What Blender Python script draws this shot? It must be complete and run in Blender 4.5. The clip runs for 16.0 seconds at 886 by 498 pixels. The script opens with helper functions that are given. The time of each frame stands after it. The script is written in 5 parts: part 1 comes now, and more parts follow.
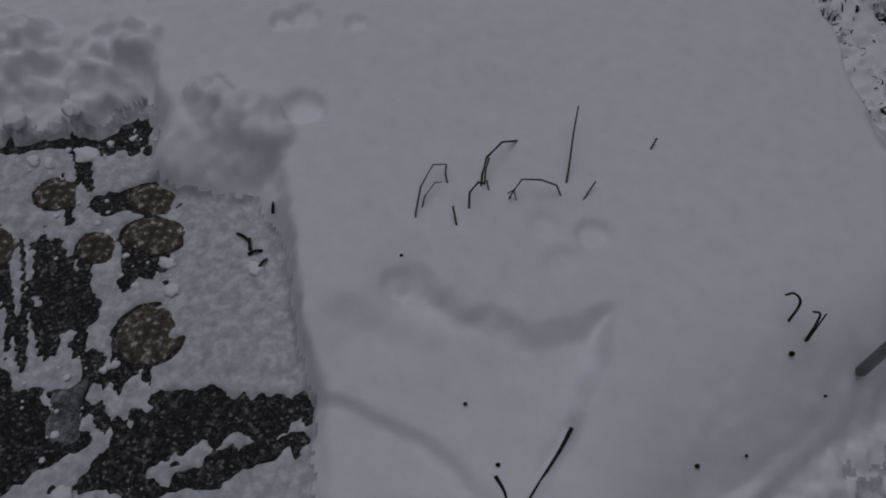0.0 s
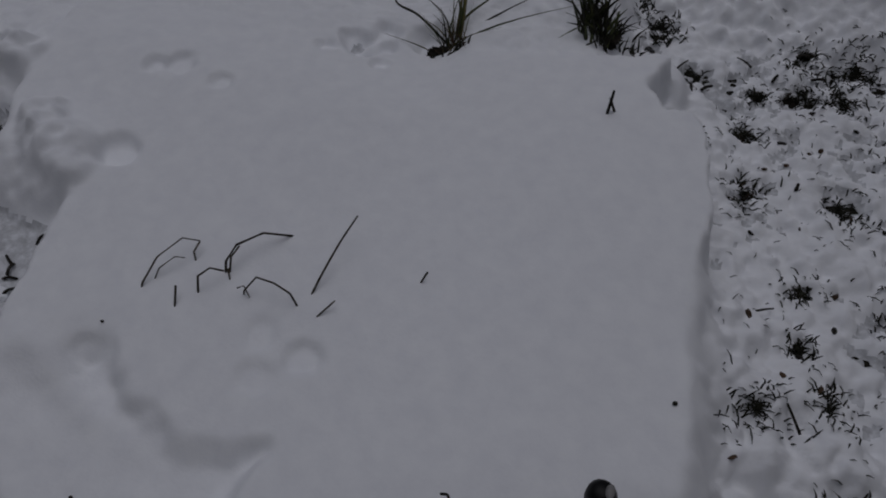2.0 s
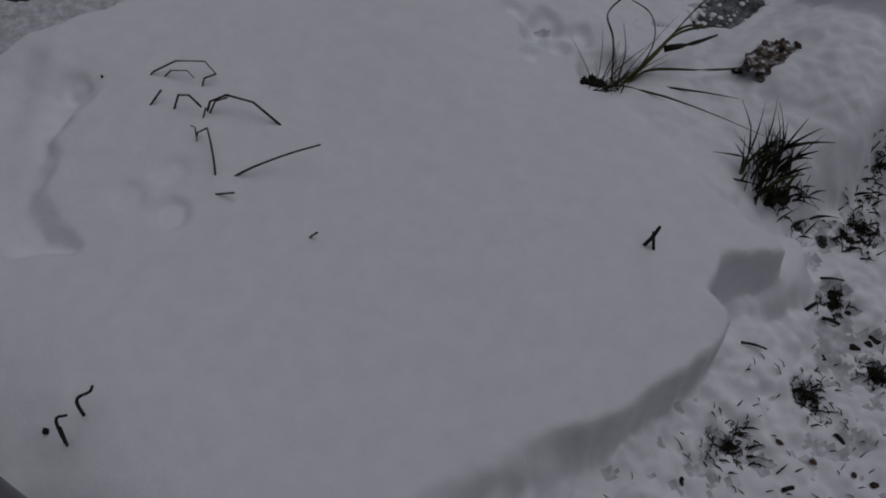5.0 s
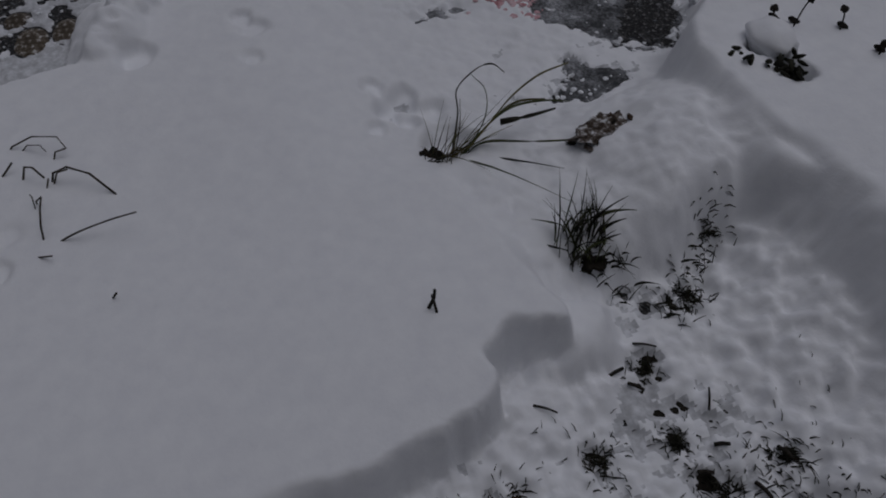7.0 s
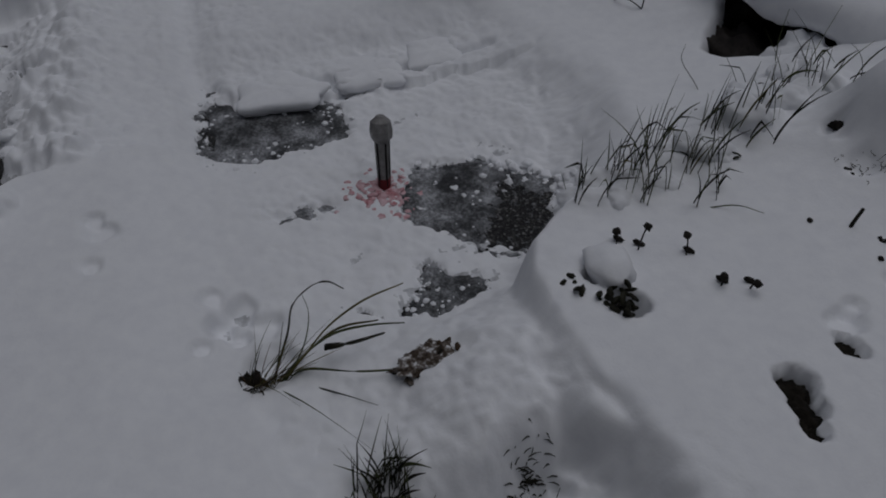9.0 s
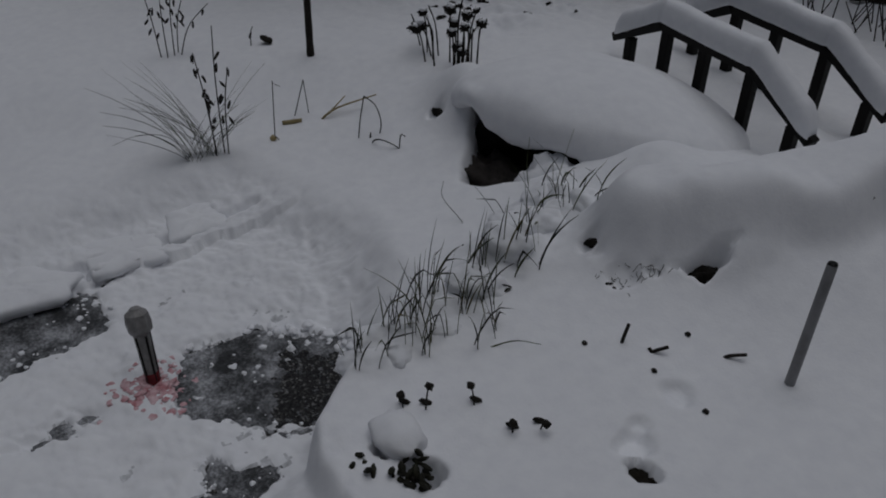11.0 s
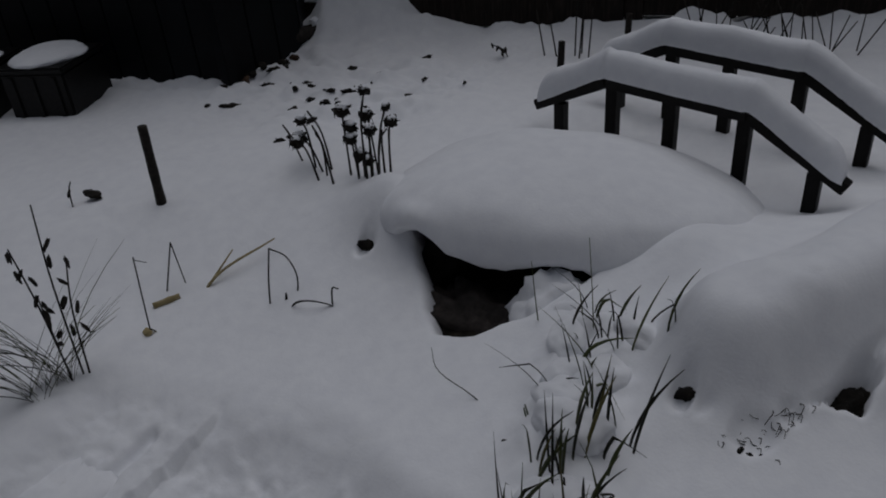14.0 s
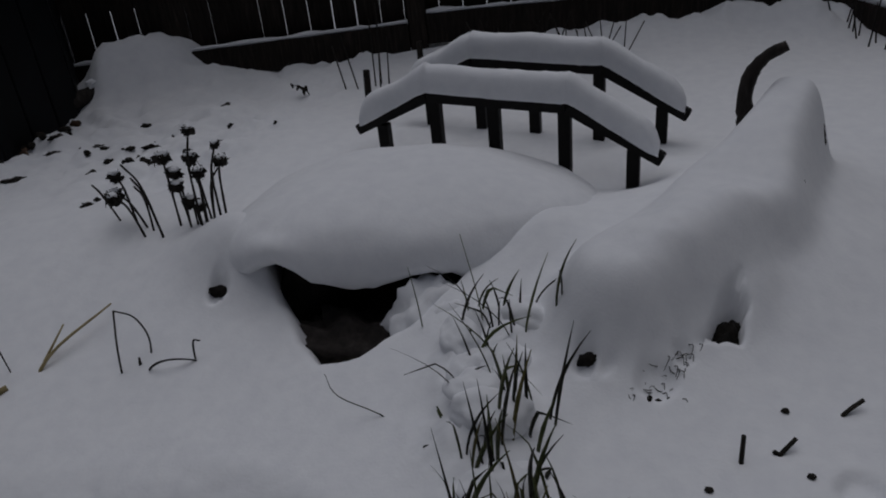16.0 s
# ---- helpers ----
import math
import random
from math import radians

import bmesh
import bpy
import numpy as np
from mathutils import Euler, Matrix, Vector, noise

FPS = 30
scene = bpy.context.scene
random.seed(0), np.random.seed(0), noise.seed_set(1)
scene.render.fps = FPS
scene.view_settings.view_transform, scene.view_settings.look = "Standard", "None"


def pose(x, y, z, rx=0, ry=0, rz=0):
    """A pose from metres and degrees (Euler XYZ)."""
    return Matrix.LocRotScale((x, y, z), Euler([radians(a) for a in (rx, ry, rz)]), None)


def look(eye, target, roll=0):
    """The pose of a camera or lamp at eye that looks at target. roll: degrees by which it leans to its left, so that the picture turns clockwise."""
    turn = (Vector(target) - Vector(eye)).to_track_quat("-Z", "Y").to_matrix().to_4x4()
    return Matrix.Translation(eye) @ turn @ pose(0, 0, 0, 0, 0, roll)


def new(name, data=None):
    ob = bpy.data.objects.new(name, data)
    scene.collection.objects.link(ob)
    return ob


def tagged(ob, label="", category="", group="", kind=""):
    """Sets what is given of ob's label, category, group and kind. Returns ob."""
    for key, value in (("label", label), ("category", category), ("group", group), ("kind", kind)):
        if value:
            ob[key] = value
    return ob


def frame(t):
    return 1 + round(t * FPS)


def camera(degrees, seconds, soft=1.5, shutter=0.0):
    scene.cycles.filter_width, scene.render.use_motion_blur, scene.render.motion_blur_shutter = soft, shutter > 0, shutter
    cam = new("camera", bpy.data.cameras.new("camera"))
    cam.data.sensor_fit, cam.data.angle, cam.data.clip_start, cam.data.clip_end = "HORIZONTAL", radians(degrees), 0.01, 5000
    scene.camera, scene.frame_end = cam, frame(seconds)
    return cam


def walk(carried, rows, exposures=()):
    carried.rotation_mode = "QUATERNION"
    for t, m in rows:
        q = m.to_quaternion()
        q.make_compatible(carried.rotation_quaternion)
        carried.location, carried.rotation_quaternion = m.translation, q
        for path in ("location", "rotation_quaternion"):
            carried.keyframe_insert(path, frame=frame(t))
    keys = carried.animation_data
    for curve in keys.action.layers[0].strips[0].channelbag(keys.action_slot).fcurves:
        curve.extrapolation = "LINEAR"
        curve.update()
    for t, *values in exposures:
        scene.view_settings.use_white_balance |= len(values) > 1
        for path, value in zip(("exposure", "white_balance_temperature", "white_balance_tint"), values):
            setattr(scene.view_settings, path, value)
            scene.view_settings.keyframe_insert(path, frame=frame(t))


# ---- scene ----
cam = camera(59.3, 16.0, 1.9)
PATH = [
    (0, (0.164, 0.236, 1.527), (0.185, 1.318, -0.155), 2.5),
    (0.5, (0.4, 0.267, 1.533), (0.198, 1.371, -0.123), 0.7),
    (1, (0.596, 0.352, 1.479), (0.293, 1.426, -0.181), -2.8),
    (1.5, (0.774, 0.499, 1.472), (0.488, 1.558, -0.2), -0.2),
    (2, (1.001, 0.579, 1.458), (0.575, 1.706, -0.139), -0.2),
    (2.5, (1.221, 0.627, 1.463), (0.647, 1.727, -0.106), -1.3),
    (3, (1.326, 0.789, 1.399), (0.704, 1.813, -0.202), 1.9),
    (3.5, (1.339, 0.951, 1.406), (0.672, 1.868, -0.242), 7.3),
    (3.7, (1.364, 0.99, 1.399), (0.621, 1.835, -0.254), 6.4),
    (5.8, (1.48, 1.393, 1.406), (0.486, 1.857, -0.266), 8.6),
    (6, (1.486, 1.433, 1.427), (0.476, 1.913, -0.231), 8.6),
    (6.5, (1.597, 1.566, 1.47), (0.457, 2.025, -0.108), 5.1),
    (7, (1.704, 1.706, 1.466), (0.534, 2.132, -0.099), 1.1),
    (7.5, (1.752, 1.815, 1.476), (0.557, 2.257, -0.066), -1.8),
    (8, (1.692, 1.992, 1.484), (0.435, 2.472, 0.004), 0.5),
    (8.5, (1.611, 2.149, 1.526), (0.28, 2.613, 0.108), 0.9),
    (9, (1.588, 2.253, 1.59), (0.205, 2.676, 0.208), -0.1),
    (9.5, (1.595, 2.351, 1.642), (0.178, 2.838, 0.317), -0.9),
    (10, (1.609, 2.411, 1.659), (0.17, 3.028, 0.414), -0.5),
    (10.2, (1.608, 2.423, 1.66), (0.17, 3.089, 0.44), -0.3),
    (12.3, (1.116, 2.458, 1.566), (-0.074, 3.589, 0.423), 0.3),
    (12.5, (1.069, 2.51, 1.559), (-0.145, 3.604, 0.406), 0.1),
    (13, (0.965, 2.623, 1.557), (-0.337, 3.631, 0.422), -0.9),
    (13.5, (0.802, 2.628, 1.516), (-0.421, 3.771, 0.423), -2.7),
    (14, (0.617, 2.596, 1.482), (-0.488, 3.897, 0.44), -5.0),
    (14.5, (0.51, 2.577, 1.436), (-0.321, 4.089, 0.425), -7.6),
    (15, (0.447, 2.538, 1.408), (-0.241, 4.169, 0.477), -7.2),
    (15.5, (0.432, 2.511, 1.401), (-0.17, 4.18, 0.478), -6.9),
    (16, (0.447, 2.474, 1.388), (-0.214, 4.098, 0.427), -6.0),
]
walk(cam, [(t, look(eye, target, roll)) for t, eye, target, roll in PATH], [(0.0, -1.57, 6010, 14), (7.0, -1.55, 6010, 14), (10.0, -1.46, 6080, 10), (14.0, -1.36, 6080, 11), (16.0, -1.36, 6090, 12)])

# ---- light: dull overcast winter day ----
world = bpy.data.worlds.new("overcast_sky")
world.use_nodes = True
scene.world = world
wn, wl = world.node_tree.nodes, world.node_tree.links
sky = wn.new("ShaderNodeTexSky")
sky.sky_type = "NISHITA"
sky.sun_disc = False
sky.sun_elevation, sky.sun_rotation = radians(78), radians(-21)
sky.air_density, sky.dust_density, sky.ozone_density = 1.0, 4.0, 1.0
grey = wn.new("ShaderNodeHueSaturation")
grey.inputs["Saturation"].default_value = 0.75
wl.new(sky.outputs["Color"], grey.inputs["Color"])
wl.new(grey.outputs["Color"], wn["Background"].inputs["Color"])
wn["Background"].inputs["Strength"].default_value = 0.05
sun = new("sun", bpy.data.lights.new("sun", "SUN"))
sun.data.energy, sun.data.angle, sun.data.color = 1.5, radians(70), (1.0, 0.985, 0.97)
sun.matrix_world = look((-0.35, 0.9, 4.7), (0, 0, 0))


# ---- materials ----
def mat(name, rough=0.6, metal=0.0):
    m = bpy.data.materials.new(name)
    m.use_nodes = True
    b = m.node_tree.nodes["Principled BSDF"]
    b.inputs["Roughness"].default_value = rough
    b.inputs["Metallic"].default_value = metal
    b.inputs["Specular IOR Level"].default_value = 0.18
    return m, m.node_tree.nodes, m.node_tree.links, b


def noise_node(n, l, scale, detail=4.0, rough=0.6, stretch=None):
    tc = n.new("ShaderNodeTexCoord")
    t = n.new("ShaderNodeTexNoise")
    t.inputs["Scale"].default_value, t.inputs["Detail"].default_value, t.inputs["Roughness"].default_value = scale, detail, rough
    if stretch:
        mp = n.new("ShaderNodeMapping")
        mp.inputs["Scale"].default_value = stretch
        l.new(tc.outputs["Object"], mp.inputs["Vector"])
        l.new(mp.outputs["Vector"], t.inputs["Vector"])
    else:
        l.new(tc.outputs["Object"], t.inputs["Vector"])
    return t.outputs["Fac"]


def ramp(n, l, fac, stops):
    r = n.new("ShaderNodeValToRGB")
    els = r.color_ramp.elements
    while len(els) < len(stops):
        els.new(0.5)
    for e, (p, c) in zip(els, stops):
        e.position, e.color = p, (*c, 1)
    l.new(fac, r.inputs["Fac"])
    return r.outputs["Color"]


def bump(n, l, b, fac, strength, dist):
    bp = n.new("ShaderNodeBump")
    bp.inputs["Strength"].default_value, bp.inputs["Distance"].default_value = strength, dist
    l.new(fac, bp.inputs["Height"])
    l.new(bp.outputs["Normal"], b.inputs["Normal"])


def simple(name, scale, stops, rough=0.6, metal=0.0, strength=0.3, dist=0.003, detail=5.0, stretch=None, vary=0.0):
    m, n, l, b = mat(name, rough, metal)
    f = noise_node(n, l, scale, detail, 0.65, stretch)
    c = ramp(n, l, f, stops)
    if vary:
        oi = n.new("ShaderNodeObjectInfo")
        mr = n.new("ShaderNodeMapRange")
        mr.inputs["To Min"].default_value, mr.inputs["To Max"].default_value = 1 - vary, 1 + vary
        l.new(oi.outputs["Random"], mr.inputs["Value"])
        hs = n.new("ShaderNodeHueSaturation")
        l.new(mr.outputs["Result"], hs.inputs["Value"])
        l.new(c, hs.inputs["Color"])
        c = hs.outputs["Color"]
    l.new(c, b.inputs["Base Color"])
    bump(n, l, b, f, strength, dist)
    return m


SNOW, n, l, b = mat("snow", 0.75)
f1, f2 = noise_node(n, l, 140, 3.0), noise_node(n, l, 22, 4.0)
mx = n.new("ShaderNodeMath")
mx.operation = "MULTIPLY_ADD"
mx.inputs[1].default_value = 0.45
l.new(f1, mx.inputs[0])
l.new(f2, mx.inputs[2])
l.new(ramp(n, l, f2, [(0.3, (0.79, 0.80, 0.83)), (0.7, (0.85, 0.86, 0.88))]), b.inputs["Base Color"])
b.inputs["Specular IOR Level"].default_value = 0.2
bump(n, l, b, mx.outputs["Value"], 0.28, 0.005)

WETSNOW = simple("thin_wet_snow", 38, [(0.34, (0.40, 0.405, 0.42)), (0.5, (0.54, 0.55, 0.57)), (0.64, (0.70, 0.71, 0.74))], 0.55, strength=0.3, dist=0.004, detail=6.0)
PINK = simple("dyed_snow", 35, [(0.35, (0.48, 0.20, 0.22)), (0.65, (0.74, 0.58, 0.61))], 0.7, strength=0.5, dist=0.006)
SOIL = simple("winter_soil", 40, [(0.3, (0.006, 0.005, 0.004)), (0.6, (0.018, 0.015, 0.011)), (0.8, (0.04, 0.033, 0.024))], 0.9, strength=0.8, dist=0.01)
AGGR, n, l, b = mat("wet_aggregate", 0.55)
v = n.new("ShaderNodeTexVoronoi")
v.inputs["Scale"].default_value = 170
l.new(n.new("ShaderNodeTexCoord").outputs["Object"], v.inputs["Vector"])
sep = n.new("ShaderNodeSeparateColor")
l.new(v.outputs["Color"], sep.inputs["Color"])
mixer = n.new("ShaderNodeMix")
mixer.data_type = "RGBA"
l.new(ramp(n, l, sep.outputs["Red"], [(0.0, (0.008, 0.008, 0.009)), (0.6, (0.022, 0.022, 0.023)), (0.9, (0.06, 0.058, 0.056)), (1.0, (0.20, 0.195, 0.19))]), mixer.inputs[6])
mixer.inputs[7].default_value = (0.42, 0.44, 0.47, 1)
l.new(ramp(n, l, noise_node(n, l, 55, 7.0, 0.75), [(0.56, (0, 0, 0)), (0.70, (0.6, 0.6, 0.6))]), mixer.inputs[0])
l.new(mixer.outputs[2], b.inputs["Base Color"])
bump(n, l, b, v.outputs["Distance"], 0.6, 0.004)
SLUSH, n, l, b = mat("frosty_slush", 0.6)
f1, f2 = noise_node(n, l, 90, 8.0, 0.8), noise_node(n, l, 9, 4.0, 0.6)
mx = n.new("ShaderNodeMath")
mx.operation = "MULTIPLY_ADD"
mx.inputs[1].default_value = 1.1
l.new(f2, mx.inputs[0])
l.new(f1, mx.inputs[2])
half = n.new("ShaderNodeMath")
half.operation = "MULTIPLY"
half.inputs[1].default_value = 0.5
l.new(mx.outputs["Value"], half.inputs[0])
l.new(ramp(n, l, half.outputs["Value"], [(0.36, (0.02, 0.02, 0.022)), (0.47, (0.05, 0.052, 0.055)), (0.55, (0.18, 0.185, 0.195)), (0.63, (0.42, 0.43, 0.45)), (0.72, (0.70, 0.71, 0.74))]), b.inputs["Base Color"])
bump(n, l, b, f1, 0.6, 0.004)
STONE = simple("brown_stone", 60, [(0.3, (0.03, 0.024, 0.018)), (0.48, (0.075, 0.06, 0.045)), (0.56, (0.14, 0.12, 0.095)), (0.64, (0.44, 0.43, 0.42))], 0.7, strength=0.6, dist=0.004, vary=0.2)
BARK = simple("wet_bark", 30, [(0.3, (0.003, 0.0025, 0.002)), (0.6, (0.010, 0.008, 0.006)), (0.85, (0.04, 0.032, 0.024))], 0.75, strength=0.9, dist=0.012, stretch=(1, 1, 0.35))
LOG = simple("driftwood", 45, [(0.3, (0.012, 0.010, 0.009)), (0.6, (0.035, 0.029, 0.026)), (0.8, (0.07, 0.06, 0.055))], 0.7, strength=0.7, dist=0.006, stretch=(1, 1, 0.3))
TIMBER = simple("dark_timber", 28, [(0.3, (0.004, 0.0034, 0.003)), (0.6, (0.007, 0.006, 0.0055)), (0.8, (0.014, 0.012, 0.011))], 0.6, strength=0.4, dist=0.002, vary=0.25)
LITTER = simple("snowy_litter", 55, [(0.34, (0.022, 0.017, 0.013)), (0.47, (0.07, 0.052, 0.04)), (0.55, (0.20, 0.18, 0.165)), (0.63, (0.72, 0.73, 0.75))], 0.8, strength=0.8, dist=0.006, detail=7.0)
FENCE = simple("fence_boards", 14, [(0.3, (0.009, 0.007, 0.0057)), (0.55, (0.022, 0.017, 0.014)), (0.8, (0.05, 0.039, 0.033))], 0.8, strength=0.5, dist=0.003, stretch=(6, 6, 0.5), vary=0.35)
WALL = simple("dark_blue_cladding", 9, [(0.3, (0.0012, 0.0016, 0.0024)), (0.6, (0.0025, 0.0034, 0.005)), (0.8, (0.006, 0.0075, 0.01))], 0.6, strength=0.3, dist=0.003, vary=0.2)
STALK = simple("dry_stalk", 50, [(0.3, (0.03, 0.024, 0.018)), (0.7, (0.075, 0.06, 0.042))], 0.7, vary=0.3)
TWIG = simple("dark_twig", 70, [(0.3, (0.008, 0.007, 0.006)), (0.7, (0.03, 0.025, 0.02))], 0.7, vary=0.3)
BLADE = simple("sedge_blade", 26, [(0.3, (0.030, 0.040, 0.014)), (0.55, (0.062, 0.074, 0.026)), (0.75, (0.13, 0.12, 0.045))], 0.55, vary=0.35)
DARKGRASS = simple("dark_grass", 26, [(0.3, (0.009, 0.009, 0.006)), (0.7, (0.030, 0.029, 0.018))], 0.6, vary=0.4)
STRAW = simple("yellow_straw", 30, [(0.3, (0.28, 0.22, 0.10)), (0.7, (0.46, 0.38, 0.20))], 0.6, vary=0.25)
OLIVE = simple("olive_blade", 30, [(0.3, (0.055, 0.052, 0.015)), (0.55, (0.10, 0.088, 0.028)), (0.75, (0.19, 0.155, 0.06))], 0.6, vary=0.3)
LEAF = simple("dead_leaf", 40, [(0.3, (0.03, 0.02, 0.013)), (0.6, (0.085, 0.052, 0.033)), (0.8, (0.16, 0.11, 0.08))], 0.7, strength=0.6, dist=0.004, vary=0.3)
METAL = simple("galvanised_tube", 18, [(0.3, (0.20, 0.20, 0.205)), (0.7, (0.30, 0.30, 0.31))], 0.5, 0.3, strength=0.1, dist=0.001)
RUBBER = simple("black_plastic", 60, [(0.3, (0.004, 0.004, 0.004)), (0.7, (0.012, 0.011, 0.011))], 0.4)
LAMP = simple("cloudy_plastic", 40, [(0.3, (0.16, 0.155, 0.15)), (0.7, (0.30, 0.295, 0.29))], 0.25, strength=0.2, dist=0.002)
REDP = simple("red_plastic", 40, [(0.3, (0.10, 0.012, 0.015)), (0.7, (0.16, 0.02, 0.025))], 0.35)


# ---- mesh tools ----
rng = np.random.default_rng(7)


def mesh_of(name, verts, faces, material, smooth=True):
    me = bpy.data.meshes.new(name)
    me.from_pydata([tuple(map(float, v)) for v in verts], [], faces)
    me.materials.append(material)
    me.polygons.foreach_set("use_smooth", [smooth] * len(me.polygons))
    me.update()
    return me


def from_bm(name, bm, material, smooth=False):
    me = bpy.data.meshes.new(name)
    bmesh.ops.recalc_face_normals(bm, faces=bm.faces)
    bm.to_mesh(me)
    bm.free()
    me.materials.append(material)
    me.polygons.foreach_set("use_smooth", [smooth] * len(me.polygons))
    return me


def thing(name, me, label, category, group="", kind="", m=None):
    ob = new(name, me)
    if m is not None:
        ob.matrix_world = m
    return tagged(ob, label, category, group, kind)


def part(name, me, parent, label="", m=None):
    ob = new(name, me)
    ob.parent = parent
    if m is not None:
        ob.matrix_basis = m
    return tagged(ob, label)


def spline(pts, per=6):
    """Points of a smooth line through pts."""
    p = np.array(pts, float)
    if len(p) < 3:
        return np.array([p[0] + (p[-1] - p[0]) * i / per for i in range(per + 1)])
    q = np.vstack([2 * p[0] - p[1], p, 2 * p[-1] - p[-2]])
    out = []
    for i in range(1, len(q) - 2):
        for k in range(per):
            t = k / per
            out.append(0.5 * (2 * q[i] + (q[i + 1] - q[i - 1]) * t + (2 * q[i - 1] - 5 * q[i] + 4 * q[i + 1] - q[i + 2]) * t * t + (3 * q[i] - q[i - 1] - 3 * q[i + 1] + q[i + 2]) * t ** 3))
    out.append(p[-1])
    return np.array(out)


def tube_data(line, radii, sides=6, flat=1.0):
    """Verts and faces of a closed tube along a line. flat below 1 makes a blade."""
    line = np.asarray(line, float)
    tang = np.gradient(line, axis=0)
    tang /= np.linalg.norm(tang, axis=1)[:, None] + 1e-9
    ref = np.array([0.31, 0.94, 0.12])
    verts, faces, k = [], [], len(line)
    for i in range(k):
        a = np.cross(tang[i], ref)
        a /= np.linalg.norm(a) + 1e-9
        c = np.cross(tang[i], a)
        for s in range(sides):
            w = 2 * math.pi * s / sides
            verts.append(line[i] + radii[i] * (math.cos(w) * a + flat * math.sin(w) * c))
    for i in range(k - 1):
        for s in range(sides):
            t = (s + 1) % sides
            faces.append((i * sides + s, i * sides + t, (i + 1) * sides + t, (i + 1) * sides + s))
    faces.append(tuple(range(sides))[::-1])
    faces.append(tuple((k - 1) * sides + s for s in range(sides)))
    return verts, faces


def tube(name, pts, r0, r1, material, sides=6, flat=1.0, per=5, rough=0.0):
    line = spline(pts, per)
    radii = np.linspace(r0, r1, len(line))
    if rough:
        radii = radii * (1 + rough * rng.uniform(-1, 1, len(line)))
    return mesh_of(name, *tube_data(line, radii, sides, flat), material)


def box_bm(bm, x0, y0, z0, x1, y1, z1, bev=0.003):
    r = bmesh.ops.create_cube(bm, size=1.0)
    for v in r["verts"]:
        v.co = Vector(((x0 + x1) / 2 + v.co.x * (x1 - x0), (y0 + y1) / 2 + v.co.y * (y1 - y0), (z0 + z1) / 2 + v.co.z * (z1 - z0)))
    if bev:
        es = {e for v in r["verts"] for e in v.link_edges}
        bmesh.ops.bevel(bm, geom=list(es), offset=bev, segments=2, affect="EDGES")


def box(name, lo, hi, material, bev=0.003):
    bm = bmesh.new()
    box_bm(bm, *lo, *hi, bev)
    return from_bm(name, bm, material)


def beam(name, a, b, w, h, material, bev=0.003):
    """A squared timber from a to b, w wide and h high."""
    a, b = Vector(a), Vector(b)
    bm = bmesh.new()
    box_bm(bm, -w / 2, 0, -h / 2, w / 2, (b - a).length, h / 2, bev)
    d = (b - a).normalized()
    side = d.cross(Vector((0, 0, 1)))
    side = side.normalized() if side.length > 1e-3 else Vector((1, 0, 0))
    up = side.cross(d)
    rot = Matrix((side, d, up)).transposed().to_4x4()
    bm.transform(Matrix.Translation(a) @ rot)
    return from_bm(name, bm, material)


def lump(name, rx, ry, rz, material, seed, rough=0.2, freq=2.0, sub=3, sharp=0.0):
    """An uneven rounded lump."""
    bm = bmesh.new()
    bmesh.ops.create_icosphere(bm, subdivisions=sub, radius=1.0)
    off = Vector((seed * 3.7, seed * 1.3, seed * 7.1))
    for v in bm.verts:
        d = noise.noise(v.co * freq + off) * rough + noise.noise(v.co * freq * 3 + off) * rough * 0.4
        if sharp:
            d += abs(noise.noise(v.co * freq * 1.7 + off)) * sharp
        c = v.co * (1 + d)
        v.co = Vector((c.x * rx, c.y * ry, c.z * rz))
    return from_bm(name, bm, material, True)


# ---- lie of the land ----
def hash2(ix, iy, seed):
    h = (ix * 374761393 + iy * 668265263 + seed * 982451653) & 0xFFFFFFFF
    h = ((h ^ (h >> 13)) * 1274126177) & 0xFFFFFFFF
    return ((h ^ (h >> 16)) & 0xFFFF) / 65535.0


def vnoise(x, y, size, seed):
    """Smooth noise from -1 to 1, with bumps about size metres wide."""
    u, w = np.asarray(x, float) / size, np.asarray(y, float) / size
    ix, iy = np.floor(u).astype(np.int64), np.floor(w).astype(np.int64)
    fx, fy = u - ix, w - iy
    fx, fy = fx * fx * (3 - 2 * fx), fy * fy * (3 - 2 * fy)
    a = hash2(ix, iy, seed) * (1 - fx) + hash2(ix + 1, iy, seed) * fx
    c = hash2(ix, iy + 1, seed) * (1 - fx) + hash2(ix + 1, iy + 1, seed) * fx
    return (a * (1 - fy) + c * fy) * 2 - 1


def fbm(x, y, size, seed, octaves=3):
    out, amp = 0.0, 1.0
    x, y = 0.9 * x - 0.43 * y, 0.43 * x + 0.9 * y
    for k in range(octaves):
        out, amp, size = out + amp * vnoise(x, y, size, seed + 11 * k), amp * 0.5, size * 0.47
        x, y = 0.79 * x - 0.61 * y + 3.1, 0.61 * x + 0.79 * y + 1.7
    return out / 1.75


def sdist(poly, x, y):
    """Signed distance to a closed outline, inside positive."""
    x, y = np.asarray(x, float), np.asarray(y, float)
    best, inside = np.full(x.shape, 1e9), np.zeros(x.shape, bool)
    for i, (ax, ay) in enumerate(poly):
        bx, by = poly[(i + 1) % len(poly)]
        ex, ey = bx - ax, by - ay
        t = np.clip(((x - ax) * ex + (y - ay) * ey) / (ex * ex + ey * ey), 0, 1)
        best = np.minimum(best, np.hypot(x - ax - t * ex, y - ay - t * ey))
        cross = (ay > y) != (by > y)
        inside ^= cross & (x < ex * (y - ay) / (ey if ey else 1e-9) + ax)
    return np.where(inside, best, -best)


